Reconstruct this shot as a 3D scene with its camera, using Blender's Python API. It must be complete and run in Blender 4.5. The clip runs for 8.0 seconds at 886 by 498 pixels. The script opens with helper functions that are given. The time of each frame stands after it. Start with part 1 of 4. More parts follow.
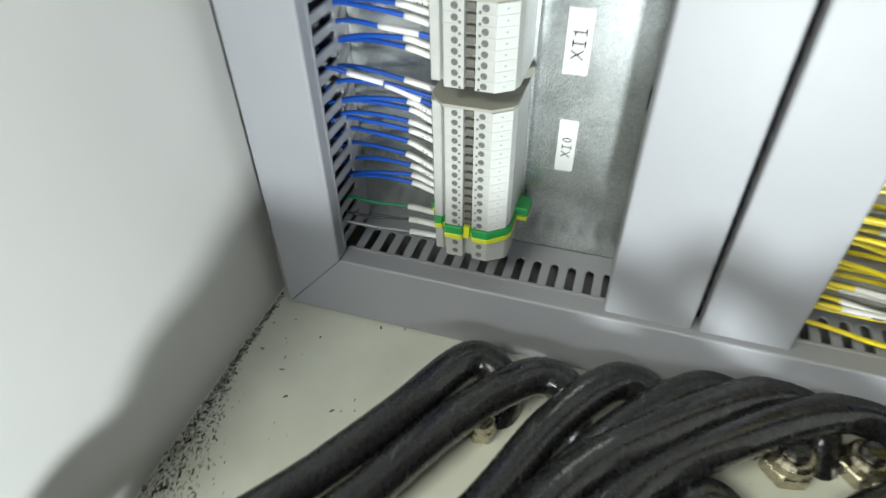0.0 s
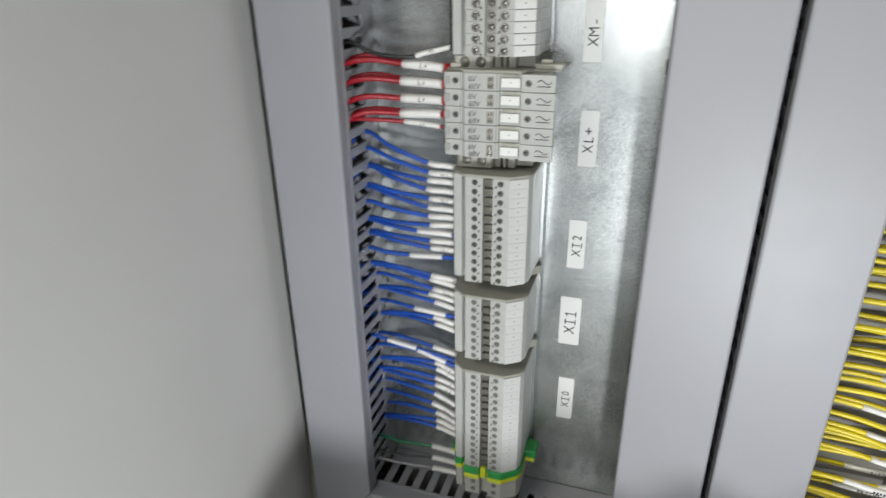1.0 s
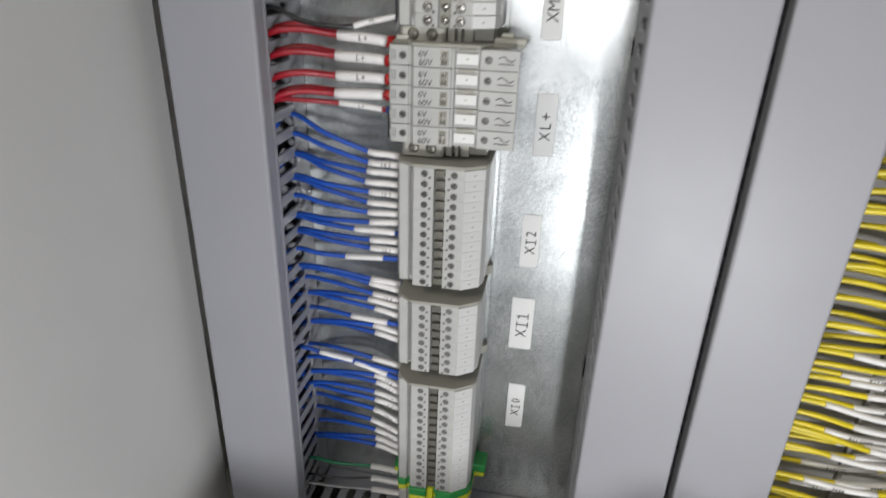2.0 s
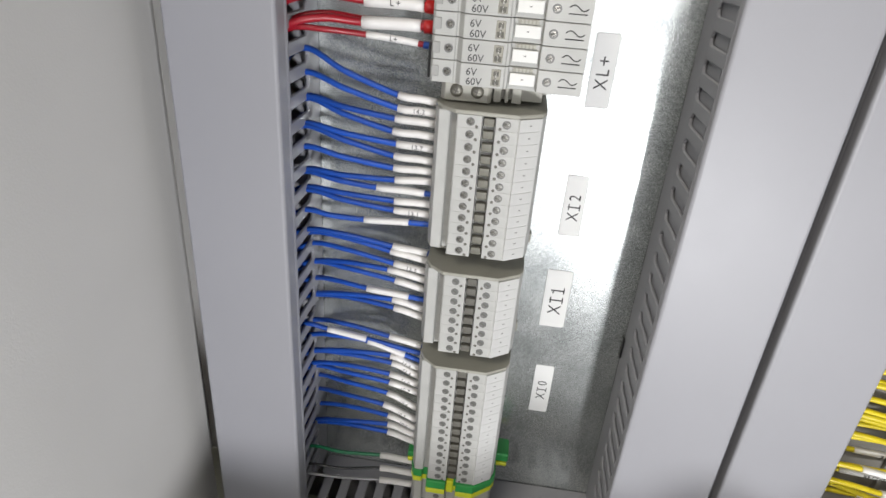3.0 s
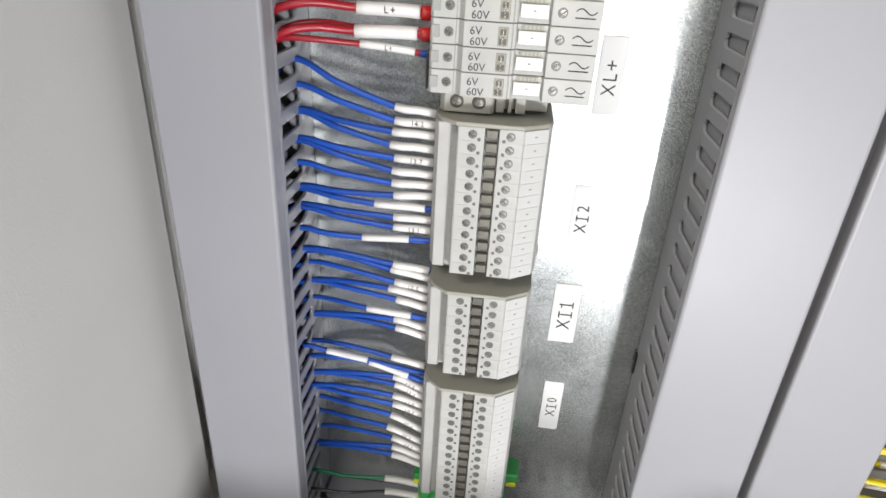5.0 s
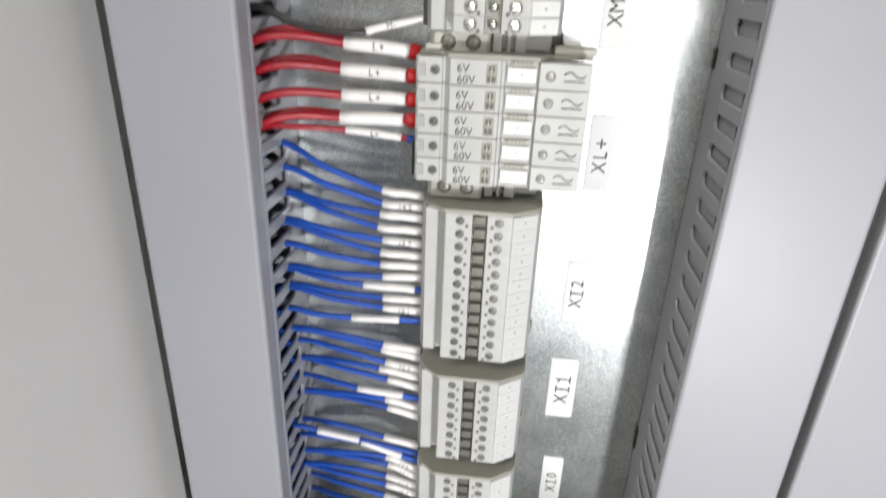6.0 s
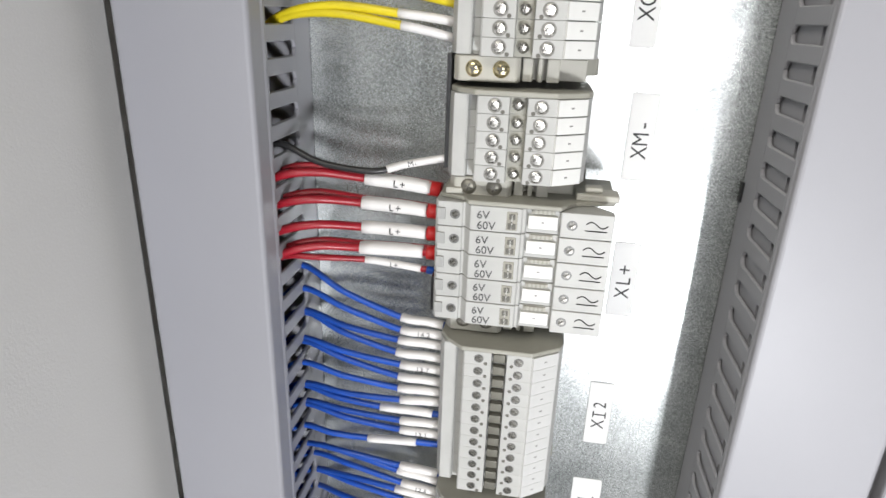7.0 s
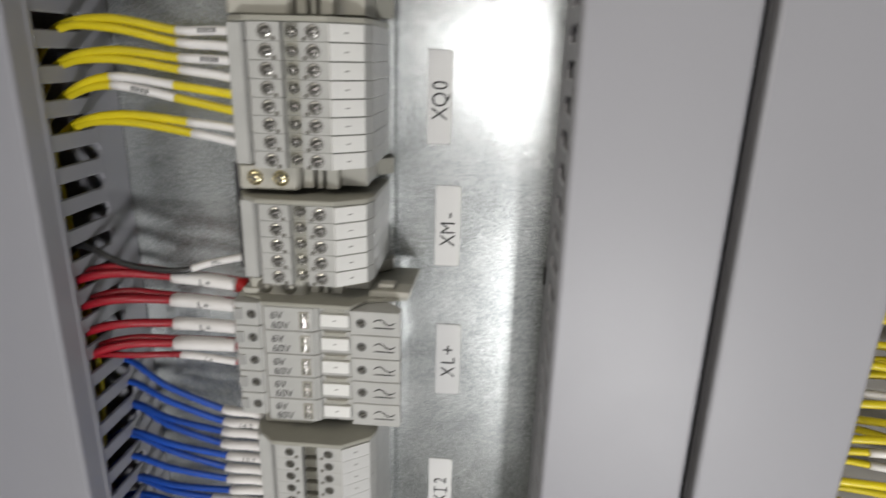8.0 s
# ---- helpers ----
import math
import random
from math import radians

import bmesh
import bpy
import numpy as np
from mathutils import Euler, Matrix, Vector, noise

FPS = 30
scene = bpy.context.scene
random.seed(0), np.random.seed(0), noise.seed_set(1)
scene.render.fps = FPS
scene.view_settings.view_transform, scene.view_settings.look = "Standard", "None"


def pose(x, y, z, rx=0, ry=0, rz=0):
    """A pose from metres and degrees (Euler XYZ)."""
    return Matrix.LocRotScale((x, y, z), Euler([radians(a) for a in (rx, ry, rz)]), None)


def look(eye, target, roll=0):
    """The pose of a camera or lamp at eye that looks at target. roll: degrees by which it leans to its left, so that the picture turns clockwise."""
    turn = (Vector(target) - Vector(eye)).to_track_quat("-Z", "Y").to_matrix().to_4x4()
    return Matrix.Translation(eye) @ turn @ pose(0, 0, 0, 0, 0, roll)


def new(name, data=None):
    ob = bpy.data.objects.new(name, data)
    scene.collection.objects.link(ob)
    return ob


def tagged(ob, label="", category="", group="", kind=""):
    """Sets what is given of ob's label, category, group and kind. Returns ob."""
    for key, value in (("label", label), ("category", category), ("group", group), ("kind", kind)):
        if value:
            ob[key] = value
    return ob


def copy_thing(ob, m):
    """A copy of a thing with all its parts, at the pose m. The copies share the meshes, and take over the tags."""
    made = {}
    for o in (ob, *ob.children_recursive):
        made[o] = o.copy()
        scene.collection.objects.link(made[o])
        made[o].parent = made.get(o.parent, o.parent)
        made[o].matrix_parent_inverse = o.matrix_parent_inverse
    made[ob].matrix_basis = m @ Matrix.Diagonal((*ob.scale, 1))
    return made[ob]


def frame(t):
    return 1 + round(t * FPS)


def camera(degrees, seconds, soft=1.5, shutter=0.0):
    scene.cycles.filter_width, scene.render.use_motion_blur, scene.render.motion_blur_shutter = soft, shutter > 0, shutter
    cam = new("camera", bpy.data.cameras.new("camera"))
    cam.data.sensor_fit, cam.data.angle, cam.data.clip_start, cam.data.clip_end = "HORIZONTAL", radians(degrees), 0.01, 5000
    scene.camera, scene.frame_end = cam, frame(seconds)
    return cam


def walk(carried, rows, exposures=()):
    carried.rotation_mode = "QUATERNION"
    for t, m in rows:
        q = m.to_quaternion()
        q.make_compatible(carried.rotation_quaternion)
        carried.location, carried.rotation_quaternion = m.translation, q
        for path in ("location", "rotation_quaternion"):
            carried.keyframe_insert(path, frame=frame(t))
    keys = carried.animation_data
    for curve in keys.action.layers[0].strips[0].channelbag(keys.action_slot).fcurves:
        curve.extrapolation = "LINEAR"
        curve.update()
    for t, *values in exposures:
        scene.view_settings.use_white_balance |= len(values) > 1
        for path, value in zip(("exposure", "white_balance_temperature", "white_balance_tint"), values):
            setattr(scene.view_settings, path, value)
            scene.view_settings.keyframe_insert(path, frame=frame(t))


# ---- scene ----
cam = camera(71.9, 8.0, shutter=0.45)
PATH = [
    (0, (0.083, -0.325, 0.365), (-0.385, 1.088, -0.97), -1.1),
    (0.2, (0.097, -0.367, 0.37), (-0.416, 1.161, -0.815), 0.5),
    (0.4, (0.096, -0.374, 0.390), (-0.455, 1.24, -0.647), 0.0),
    (0.5, (0.095, -0.377, 0.401), (-0.457, 1.247, -0.628), -0.5),
    (0.6, (0.092, -0.374, 0.411), (-0.453, 1.27, -0.613), -0.6),
    (0.8, (0.086, -0.368, 0.43), (-0.433, 1.381, -0.39), -1.0),
    (1, (0.091, -0.374, 0.444), (-0.503, 1.358, -0.361), -0.9),
    (1.2, (0.103, -0.39, 0.423), (-0.581, 1.27, -0.459), 0.6),
    (1.3, (0.107, -0.386, 0.424), (-0.615, 1.238, -0.494), -0.0),
    (1.5, (0.103, -0.379, 0.433), (-0.557, 1.332, -0.366), 1.9),
    (1.7, (0.093, -0.355, 0.429), (-0.38, 1.438, -0.319), 4.0),
    (1.8, (0.083, -0.345, 0.435), (-0.301, 1.461, -0.333), 2.8),
    (2, (0.059, -0.339, 0.431), (-0.242, 1.455, -0.4), 1.9),
    (2.2, (0.043, -0.334, 0.426), (-0.187, 1.453, -0.443), 3.0),
    (3.3, (0.015, -0.297, 0.404), (-0.144, 1.473, -0.512), 4.5),
    (3.5, (0.019, -0.295, 0.407), (-0.125, 1.473, -0.515), 4.1),
    (4.2, (0.018, -0.287, 0.405), (-0.125, 1.476, -0.527), 3.8),
    (5.3, (0.011, -0.287, 0.412), (-0.165, 1.497, -0.475), 3.2),
    (5.5, (0.01, -0.285, 0.416), (-0.17, 1.512, -0.442), 3.2),
    (6, (0.017, -0.272, 0.425), (-0.174, 1.543, -0.393), 2.2),
    (6.2, (0.012, -0.266, 0.438), (-0.178, 1.579, -0.309), 1.7),
    (6.5, (0.014, -0.255, 0.454), (-0.232, 1.582, -0.297), 1.3),
    (6.8, (0.013, -0.253, 0.46), (-0.258, 1.59, -0.267), 1.8),
    (7, (0.015, -0.254, 0.46), (-0.261, 1.593, -0.256), 2.1),
    (7.1, (0.017, -0.252, 0.462), (-0.254, 1.599, -0.244), 2.2),
    (7.2, (0.021, -0.254, 0.463), (-0.237, 1.617, -0.194), 2.1),
    (7.3, (0.025, -0.251, 0.469), (-0.227, 1.629, -0.163), 2.2),
    (7.5, (0.032, -0.2465, 0.482), (-0.19, 1.649, -0.111), 2.1),
    (7.8, (0.055, -0.248, 0.483), (-0.103, 1.646, -0.139), 2.2),
    (8, (0.072, -0.246, 0.486), (-0.071, 1.653, -0.126), 1.5),
]
EXPOSURES = [(0.0, -0.08, 6270, 1), (0.5, -0.42, 6320, 2), (1.0, -0.74, 6380, 8), (1.5, -0.48, 6420, 8), (2.0, -0.88, 6420, 12), (3.5, -0.41, 6530, 12), (5.5, -0.30, 6510, 12), (7.0, -0.28, 6420, 12), (7.5, -0.36, 6520, 12), (8.0, -1.00, 6640, 12)]
walk(cam, [(t, look(eye, target, roll)) for t, eye, target, roll in PATH], EXPOSURES)

# ---- light: unseen bright sources in front of the cabinet, room light above ----
world = bpy.data.worlds.new("world")
scene.world = world
world.use_nodes = True
world.node_tree.nodes["Background"].inputs[0].default_value = (1.0, 0.96, 0.88, 1)
world.node_tree.nodes["Background"].inputs[1].default_value = 0.25


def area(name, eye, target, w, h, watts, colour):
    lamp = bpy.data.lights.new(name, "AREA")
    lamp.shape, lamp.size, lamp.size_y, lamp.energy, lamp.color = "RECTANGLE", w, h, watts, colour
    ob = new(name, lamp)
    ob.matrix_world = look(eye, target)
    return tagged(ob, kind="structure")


area("work_light", (0.305, -0.80, 0.03), (0.05, 0.0, 0.20), 0.065, 0.075, 9.5, (0.97, 0.99, 1.0))
# Unseen source, placed by the plate's highlight; no window is built.
area("front_light", (0.175, -1.40, 0.47), (0.08, 0.0, 0.38), 0.42, 0.27, 6.2, (1.0, 1.0, 1.0))
# Added low fill that brightens the plate's reflections; no doorway is built.
area("low_front_fill", (0.300, -1.45, -0.28), (0.10, 0.0, 0.10), 0.56, 1.12, 3.0, (0.96, 0.985, 1.0))
# Unseen room light, hung at the upper left to lighten the shaded sides.
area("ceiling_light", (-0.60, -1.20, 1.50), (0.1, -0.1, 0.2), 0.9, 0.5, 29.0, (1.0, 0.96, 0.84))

# ---- materials ----
def material(name, colour, rough=0.5, metal=0.0, vary=0.06, scale=60.0, bump=0.0, bump_scale=900.0, spread=0.0, coat=0.0, gloss_vary=0.06):
    m = bpy.data.materials.new(name)
    m.use_nodes = True
    nt = m.node_tree
    b = nt.nodes["Principled BSDF"]
    b.inputs["Metallic"].default_value = metal
    b.inputs["Coat Weight"].default_value = coat
    co = nt.nodes.new("ShaderNodeTexCoord")
    n1 = nt.nodes.new("ShaderNodeTexNoise")
    n1.inputs["Scale"].default_value, n1.inputs["Detail"].default_value = scale, 5
    nt.links.new(co.outputs["Object"], n1.inputs["Vector"])
    ramp = nt.nodes.new("ShaderNodeMapRange")
    ramp.inputs["From Min"].default_value, ramp.inputs["From Max"].default_value = 0.3, 0.7
    ramp.inputs["To Min"].default_value, ramp.inputs["To Max"].default_value = 1 - vary, 1 + vary
    nt.links.new(n1.outputs["Fac"], ramp.inputs["Value"])
    mul = nt.nodes.new("ShaderNodeVectorMath")
    mul.operation = "SCALE"
    mul.inputs[0].default_value = colour
    value = ramp.outputs["Result"]
    if spread:
        info = nt.nodes.new("ShaderNodeObjectInfo")
        r2 = nt.nodes.new("ShaderNodeMapRange")
        r2.inputs["To Min"].default_value, r2.inputs["To Max"].default_value = 1 - spread, 1 + spread
        nt.links.new(info.outputs["Random"], r2.inputs["Value"])
        mm = nt.nodes.new("ShaderNodeMath")
        mm.operation = "MULTIPLY"
        nt.links.new(value, mm.inputs[0]), nt.links.new(r2.outputs["Result"], mm.inputs[1])
        value = mm.outputs[0]
    nt.links.new(value, mul.inputs["Scale"])
    nt.links.new(mul.outputs[0], b.inputs["Base Color"])
    rr = nt.nodes.new("ShaderNodeMapRange")
    rr.inputs["From Min"].default_value, rr.inputs["From Max"].default_value = 0.3, 0.7
    rr.inputs["To Min"].default_value, rr.inputs["To Max"].default_value = max(rough - gloss_vary, 0.03), min(rough + gloss_vary, 1)
    n2 = nt.nodes.new("ShaderNodeTexNoise")
    n2.inputs["Scale"].default_value, n2.inputs["Detail"].default_value = scale * 4.3, 3
    nt.links.new(co.outputs["Object"], n2.inputs["Vector"])
    nt.links.new(n2.outputs["Fac"], rr.inputs["Value"])
    nt.links.new(rr.outputs["Result"], b.inputs["Roughness"])
    if bump:
        n3 = nt.nodes.new("ShaderNodeTexNoise")
        n3.inputs["Scale"].default_value, n3.inputs["Detail"].default_value = bump_scale, 3
        bp = nt.nodes.new("ShaderNodeBump")
        bp.inputs["Strength"].default_value, bp.inputs["Distance"].default_value = bump, 0.0006
        nt.links.new(co.outputs["Object"], n3.inputs["Vector"])
        nt.links.new(n3.outputs["Fac"], bp.inputs["Height"])
        nt.links.new(bp.outputs["Normal"], b.inputs["Normal"])
    return m


def zinc(name):
    """Galvanised sheet: crystals of zinc with differing gloss, fine scratches."""
    m = bpy.data.materials.new(name)
    m.use_nodes = True
    nt = m.node_tree
    b = nt.nodes["Principled BSDF"]
    b.inputs["Metallic"].default_value = 0.80
    co = nt.nodes.new("ShaderNodeTexCoord")
    vo = nt.nodes.new("ShaderNodeTexVoronoi")
    vo.inputs["Scale"].default_value = 1900
    no = nt.nodes.new("ShaderNodeTexNoise")
    no.inputs["Scale"].default_value, no.inputs["Detail"].default_value = 38, 6
    for n in (vo, no):
        nt.links.new(co.outputs["Object"], n.inputs["Vector"])
    mix = nt.nodes.new("ShaderNodeMix")
    mix.data_type = "FLOAT"
    mix.inputs["Factor"].default_value = 0.55
    nt.links.new(vo.outputs["Color"], mix.inputs["A"])
    nt.links.new(no.outputs["Fac"], mix.inputs["B"])
    cr = nt.nodes.new("ShaderNodeValToRGB")
    cr.color_ramp.elements[0].position, cr.color_ramp.elements[0].color = 0.24, (0.25, 0.27, 0.27, 1)
    cr.color_ramp.elements[1].position, cr.color_ramp.elements[1].color = 0.74, (0.68, 0.70, 0.69, 1)
    nt.links.new(mix.outputs["Result"], cr.inputs["Fac"])
    nt.links.new(cr.outputs["Color"], b.inputs["Base Color"])
    rr = nt.nodes.new("ShaderNodeMapRange")
    rr.inputs["To Min"].default_value, rr.inputs["To Max"].default_value = 0.17, 0.35
    fine = nt.nodes.new("ShaderNodeTexVoronoi")
    fine.inputs["Scale"].default_value = 7000
    nt.links.new(co.outputs["Object"], fine.inputs["Vector"])
    nt.links.new(fine.outputs["Color"], rr.inputs["Value"])
    nt.links.new(rr.outputs["Result"], b.inputs["Roughness"])
    bp = nt.nodes.new("ShaderNodeBump")
    bp.inputs["Strength"].default_value, bp.inputs["Distance"].default_value = 0.045, 0.0004
    nt.links.new(mix.outputs["Result"], bp.inputs["Height"])
    nt.links.new(bp.outputs["Normal"], b.inputs["Normal"])
    return m


M_PAINT = material("light_grey_powder_paint", (0.57, 0.56, 0.545), 0.42, vary=0.03, scale=9, bump=0.12, bump_scale=1100)
M_FLOOR = material("floor_powder_paint", (0.60, 0.605, 0.53), 0.40, vary=0.07, scale=22, bump=0.15, bump_scale=900)
M_ROOM = material("room_plaster", (0.36, 0.355, 0.34), 0.8, vary=0.08, scale=3)
M_TILE = material("pale_polished_floor", (0.78, 0.79, 0.80), 0.35, vary=0.05, scale=4)
M_TERM2 = material("pale_marker_plastic", (0.52, 0.52, 0.51), 0.45, vary=0.03, scale=150, spread=0.02)
M_DUCT = material("grey_duct_plastic", (0.27, 0.27, 0.292), 0.45, vary=0.025, scale=14, bump=0.03, bump_scale=1600, gloss_vary=0.012)
M_ZINC = zinc("galvanised_steel")
M_TERM = material("grey_polyamide", (0.39, 0.39, 0.375), 0.45, vary=0.05, scale=120, bump=0.05, spread=0.03)
# Dark parts, plus slots and nicks with their shade in the colour.
M_DARK = material("dark_plastic_and_recess_shade", (0.10, 0.095, 0.08), 0.5, vary=0.1, scale=200)
M_PLATE = material("olive_grey_polyamide", (0.30, 0.295, 0.255), 0.5, vary=0.05, scale=90, bump=0.06)
M_CLAMP = material("beige_grey_polyamide", (0.38, 0.37, 0.325), 0.45, vary=0.05, scale=120)
M_MARK = material("white_marker_plastic", (0.66, 0.66, 0.64), 0.45, vary=0.03, scale=150, spread=0.02)
M_STICK = material("white_label_paper", (0.64, 0.64, 0.63), 0.6, vary=0.03, scale=80, bump=0.04)
M_INK = material("black_ink", (0.02, 0.02, 0.02), 0.6)
M_PRINT = material("worn_black_print", (0.06, 0.06, 0.06), 0.6)
M_GREY_INK = material("faded_grey_ink", (0.22, 0.22, 0.21), 0.6)
M_STEEL = material("nickel_screw", (0.50, 0.49, 0.46), 0.27, 1.0, vary=0.1, scale=300)
M_BRASS = material("yellow_zinc_screw", (0.66, 0.58, 0.36), 0.24, 1.0, vary=0.12, scale=300)
M_GLAND = material("nickel_brass", (0.50, 0.46, 0.36), 0.28, 1.0, vary=0.12, scale=120)
M_SLEEVE = material("white_wire_sleeve", (0.70, 0.685, 0.67), 0.45, vary=0.03, scale=200, spread=0.03)
M_BLUE = material("blue_pvc", (0.011, 0.068, 0.37), 0.36, vary=0.08, scale=120, spread=0.12)
M_RED = material("red_pvc", (0.30, 0.008, 0.018), 0.36, vary=0.08, scale=120, spread=0.12)
M_REDC = material("red_ferrule_collar", (0.55, 0.02, 0.02), 0.35, vary=0.05)
M_YELLOW = material("yellow_pvc", (0.60, 0.485, 0.012), 0.38, vary=0.06, scale=120, spread=0.08)
M_GREEN = material("green_pvc", (0.01, 0.16, 0.07), 0.38, vary=0.06, scale=120)
M_PEGREEN = material("green_polyamide", (0.03, 0.30, 0.07), 0.45, vary=0.06, scale=120)
M_PEYELL = material("yellow_polyamide", (0.62, 0.66, 0.03), 0.45, vary=0.06, scale=120)
M_BLACK = material("black_pvc_and_shade", (0.016, 0.016, 0.017), 0.36, vary=0.2, scale=120)
M_GREYW = material("grey_pvc", (0.30, 0.30, 0.31), 0.4, vary=0.06, scale=120)
M_CABLE = material("dusty_black_rubber", (0.010, 0.010, 0.011), 0.28, vary=0.3, scale=60, bump=0.10, bump_scale=200, gloss_vary=0.10, coat=0.6)


def add_dust(m, dust=(0.22, 0.22, 0.21), scale=55.0):
    """Scuffs and pale dust that lie in streaks over a dark sheath."""
    nt = m.node_tree
    b = nt.nodes["Principled BSDF"]
    old = b.inputs["Base Color"].links[0].from_socket
    co = nt.nodes.new("ShaderNodeTexCoord")
    mp = nt.nodes.new("ShaderNodeMapping")
    mp.inputs["Rotation"].default_value = (0, 0, radians(-38))
    mp.inputs["Scale"].default_value = (2.6, 0.35, 1.4)
    n = nt.nodes.new("ShaderNodeTexNoise")
    n.inputs["Scale"].default_value, n.inputs["Detail"].default_value, n.inputs["Roughness"].default_value = scale, 9, 0.66
    rp = nt.nodes.new("ShaderNodeMapRange")
    rp.inputs["From Min"].default_value, rp.inputs["From Max"].default_value, rp.inputs["To Max"].default_value = 0.60, 0.82, 0.55
    mx = nt.nodes.new("ShaderNodeMix")
    mx.data_type = "RGBA"
    mx.inputs[7].default_value = (*dust, 1)
    nt.links.new(co.outputs["Object"], mp.inputs["Vector"])
    nt.links.new(mp.outputs["Vector"], n.inputs["Vector"])
    nt.links.new(n.outputs["Fac"], rp.inputs["Value"])
    nt.links.new(rp.outputs["Result"], mx.inputs[0])
    nt.links.new(old, mx.inputs[6])
    nt.links.new(mx.outputs[2], b.inputs["Base Color"])


add_dust(M_CABLE)
M_SWARF = material("metal_swarf", (0.12, 0.118, 0.11), 0.38, 0.6, vary=0.5, scale=400)


def vary_islands(m, low, high):
    """Each loose grain gets a shade of its own."""
    nt = m.node_tree
    g = nt.nodes.new("ShaderNodeNewGeometry")
    cr = nt.nodes.new("ShaderNodeValToRGB")
    cr.color_ramp.elements[0].color, cr.color_ramp.elements[1].color = (*low, 1), (*high, 1)
    cr.color_ramp.elements[0].position = 0.35
    nt.links.new(g.outputs["Random Per Island"], cr.inputs["Fac"])
    nt.links.new(cr.outputs["Color"], nt.nodes["Principled BSDF"].inputs["Base Color"])


vary_islands(M_SWARF, (0.07, 0.065, 0.055), (0.55, 0.54, 0.50))

# Tone of the shaded plate behind the yellow leads, put into a colour.
M_SHADE_BOARD = material("brownish_grey_shade", (0.17, 0.16, 0.14), 0.5, vary=0.1, scale=40, bump=0.05)
M_NAVY = material("navy_polyamide", (0.02, 0.025, 0.11), 0.45, vary=0.06, scale=120)
M_RELAY = material("dark_relay_housing", (0.05, 0.05, 0.055), 0.4, vary=0.1, scale=90)

# ---- mesh helpers ----
def mesh_of(name, bm, mat, smooth=False):
    bmesh.ops.recalc_face_normals(bm, faces=bm.faces)
    me = bpy.data.meshes.new(name)
    bm.to_mesh(me)
    bm.free()
    me.materials.append(mat)
    if smooth:
        for p in me.polygons:
            p.use_smooth = len(p.vertices) <= 4
    return me


def part(name, bm, mat, parent=None, label="", smooth=False, at=(0, 0, 0)):
    me = bm if isinstance(bm, bpy.types.Mesh) else mesh_of(name, bm, mat, smooth)
    ob = new(name, me)
    ob.parent = parent
    ob.location = at
    return tagged(ob, label=label)


def thing(name, at, label, category, group="", kind=""):
    ob = new(name)
    ob.empty_display_size = 0.005
    ob.location = at
    return tagged(ob, label, category, group, kind)


def box(x0, x1, y0, y1, z0, z1, bevel=0.0, bm=None):
    own = bmesh.new()
    bmesh.ops.create_cube(own, size=1.0)
    for v in own.verts:
        v.co = Vector(((x0 + x1) / 2 + v.co.x * (x1 - x0), (y0 + y1) / 2 + v.co.y * (y1 - y0), (z0 + z1) / 2 + v.co.z * (z1 - z0)))
    if bevel:
        bmesh.ops.bevel(own, geom=list(own.edges), offset=bevel, segments=2, affect="EDGES", profile=0.5)
    if bm is None:
        return own
    return join(bm, own)


def join(bm, other):
    me = bpy.data.meshes.new("tmp")
    other.to_mesh(me)
    other.free()
    bm.from_mesh(me)
    bpy.data.meshes.remove(me)
    return bm


def prism(pts, a, b, axis="z", bevel=0.0, bm=None):
    """A solid from a flat outline: (x, y) along z, (y, z) along x or (x, z) along y."""
    def place(p, h):
        return {"z": (p[0], p[1], h), "x": (h, p[0], p[1]), "y": (p[0], h, p[1])}[axis]
    own = bmesh.new()
    lo = [own.verts.new(place(p, a)) for p in pts]
    hi = [own.verts.new(place(p, b)) for p in pts]
    own.faces.new(lo)
    own.faces.new(hi[::-1])
    for i in range(len(pts)):
        j = (i + 1) % len(pts)
        own.faces.new((lo[j], lo[i], hi[i], hi[j]))
    if bevel:
        bmesh.ops.recalc_face_normals(own, faces=own.faces)
        bmesh.ops.bevel(own, geom=list(own.edges), offset=bevel, segments=1, affect="EDGES")
    return own if bm is None else join(bm, own)


def lathe(profile, axis_pose, seg=16, bm=None):
    """Turns (radius, height) pairs round the local z of axis_pose."""
    own = bmesh.new()
    rings = []
    for r, h in profile:
        if r < 1e-7:
            rings.append([own.verts.new((0, 0, h))])
        else:
            rings.append([own.verts.new((r * math.cos(2 * math.pi * k / seg), r * math.sin(2 * math.pi * k / seg), h)) for k in range(seg)])
    for p, q in zip(rings, rings[1:]):
        for k in range(seg):
            l = (k + 1) % seg
            if len(p) == 1 and len(q) > 1:
                own.faces.new((p[0], q[k], q[l]))
            elif len(q) == 1 and len(p) > 1:
                own.faces.new((p[k], p[l], q[0]))
            elif len(p) > 1:
                own.faces.new((p[k], p[l], q[l], q[k]))
    own.transform(axis_pose)
    return own if bm is None else join(bm, own)


def smooth_path(points, steps=8):
    """A Catmull-Rom curve through the points."""
    p = [Vector(q) for q in points]
    p = [p[0] * 2 - p[1]] + p + [p[-1] * 2 - p[-2]]
    out = []
    for i in range(1, len(p) - 2):
        for s in range(steps):
            t = s / steps
            a, b, c, d = p[i - 1], p[i], p[i + 1], p[i + 2]
            out.append(0.5 * ((2 * b) + (c - a) * t + (2 * a - 5 * b + 4 * c - d) * t * t + (3 * b - a - 3 * c + d) * t ** 3))
    out.append(p[-2])
    return out


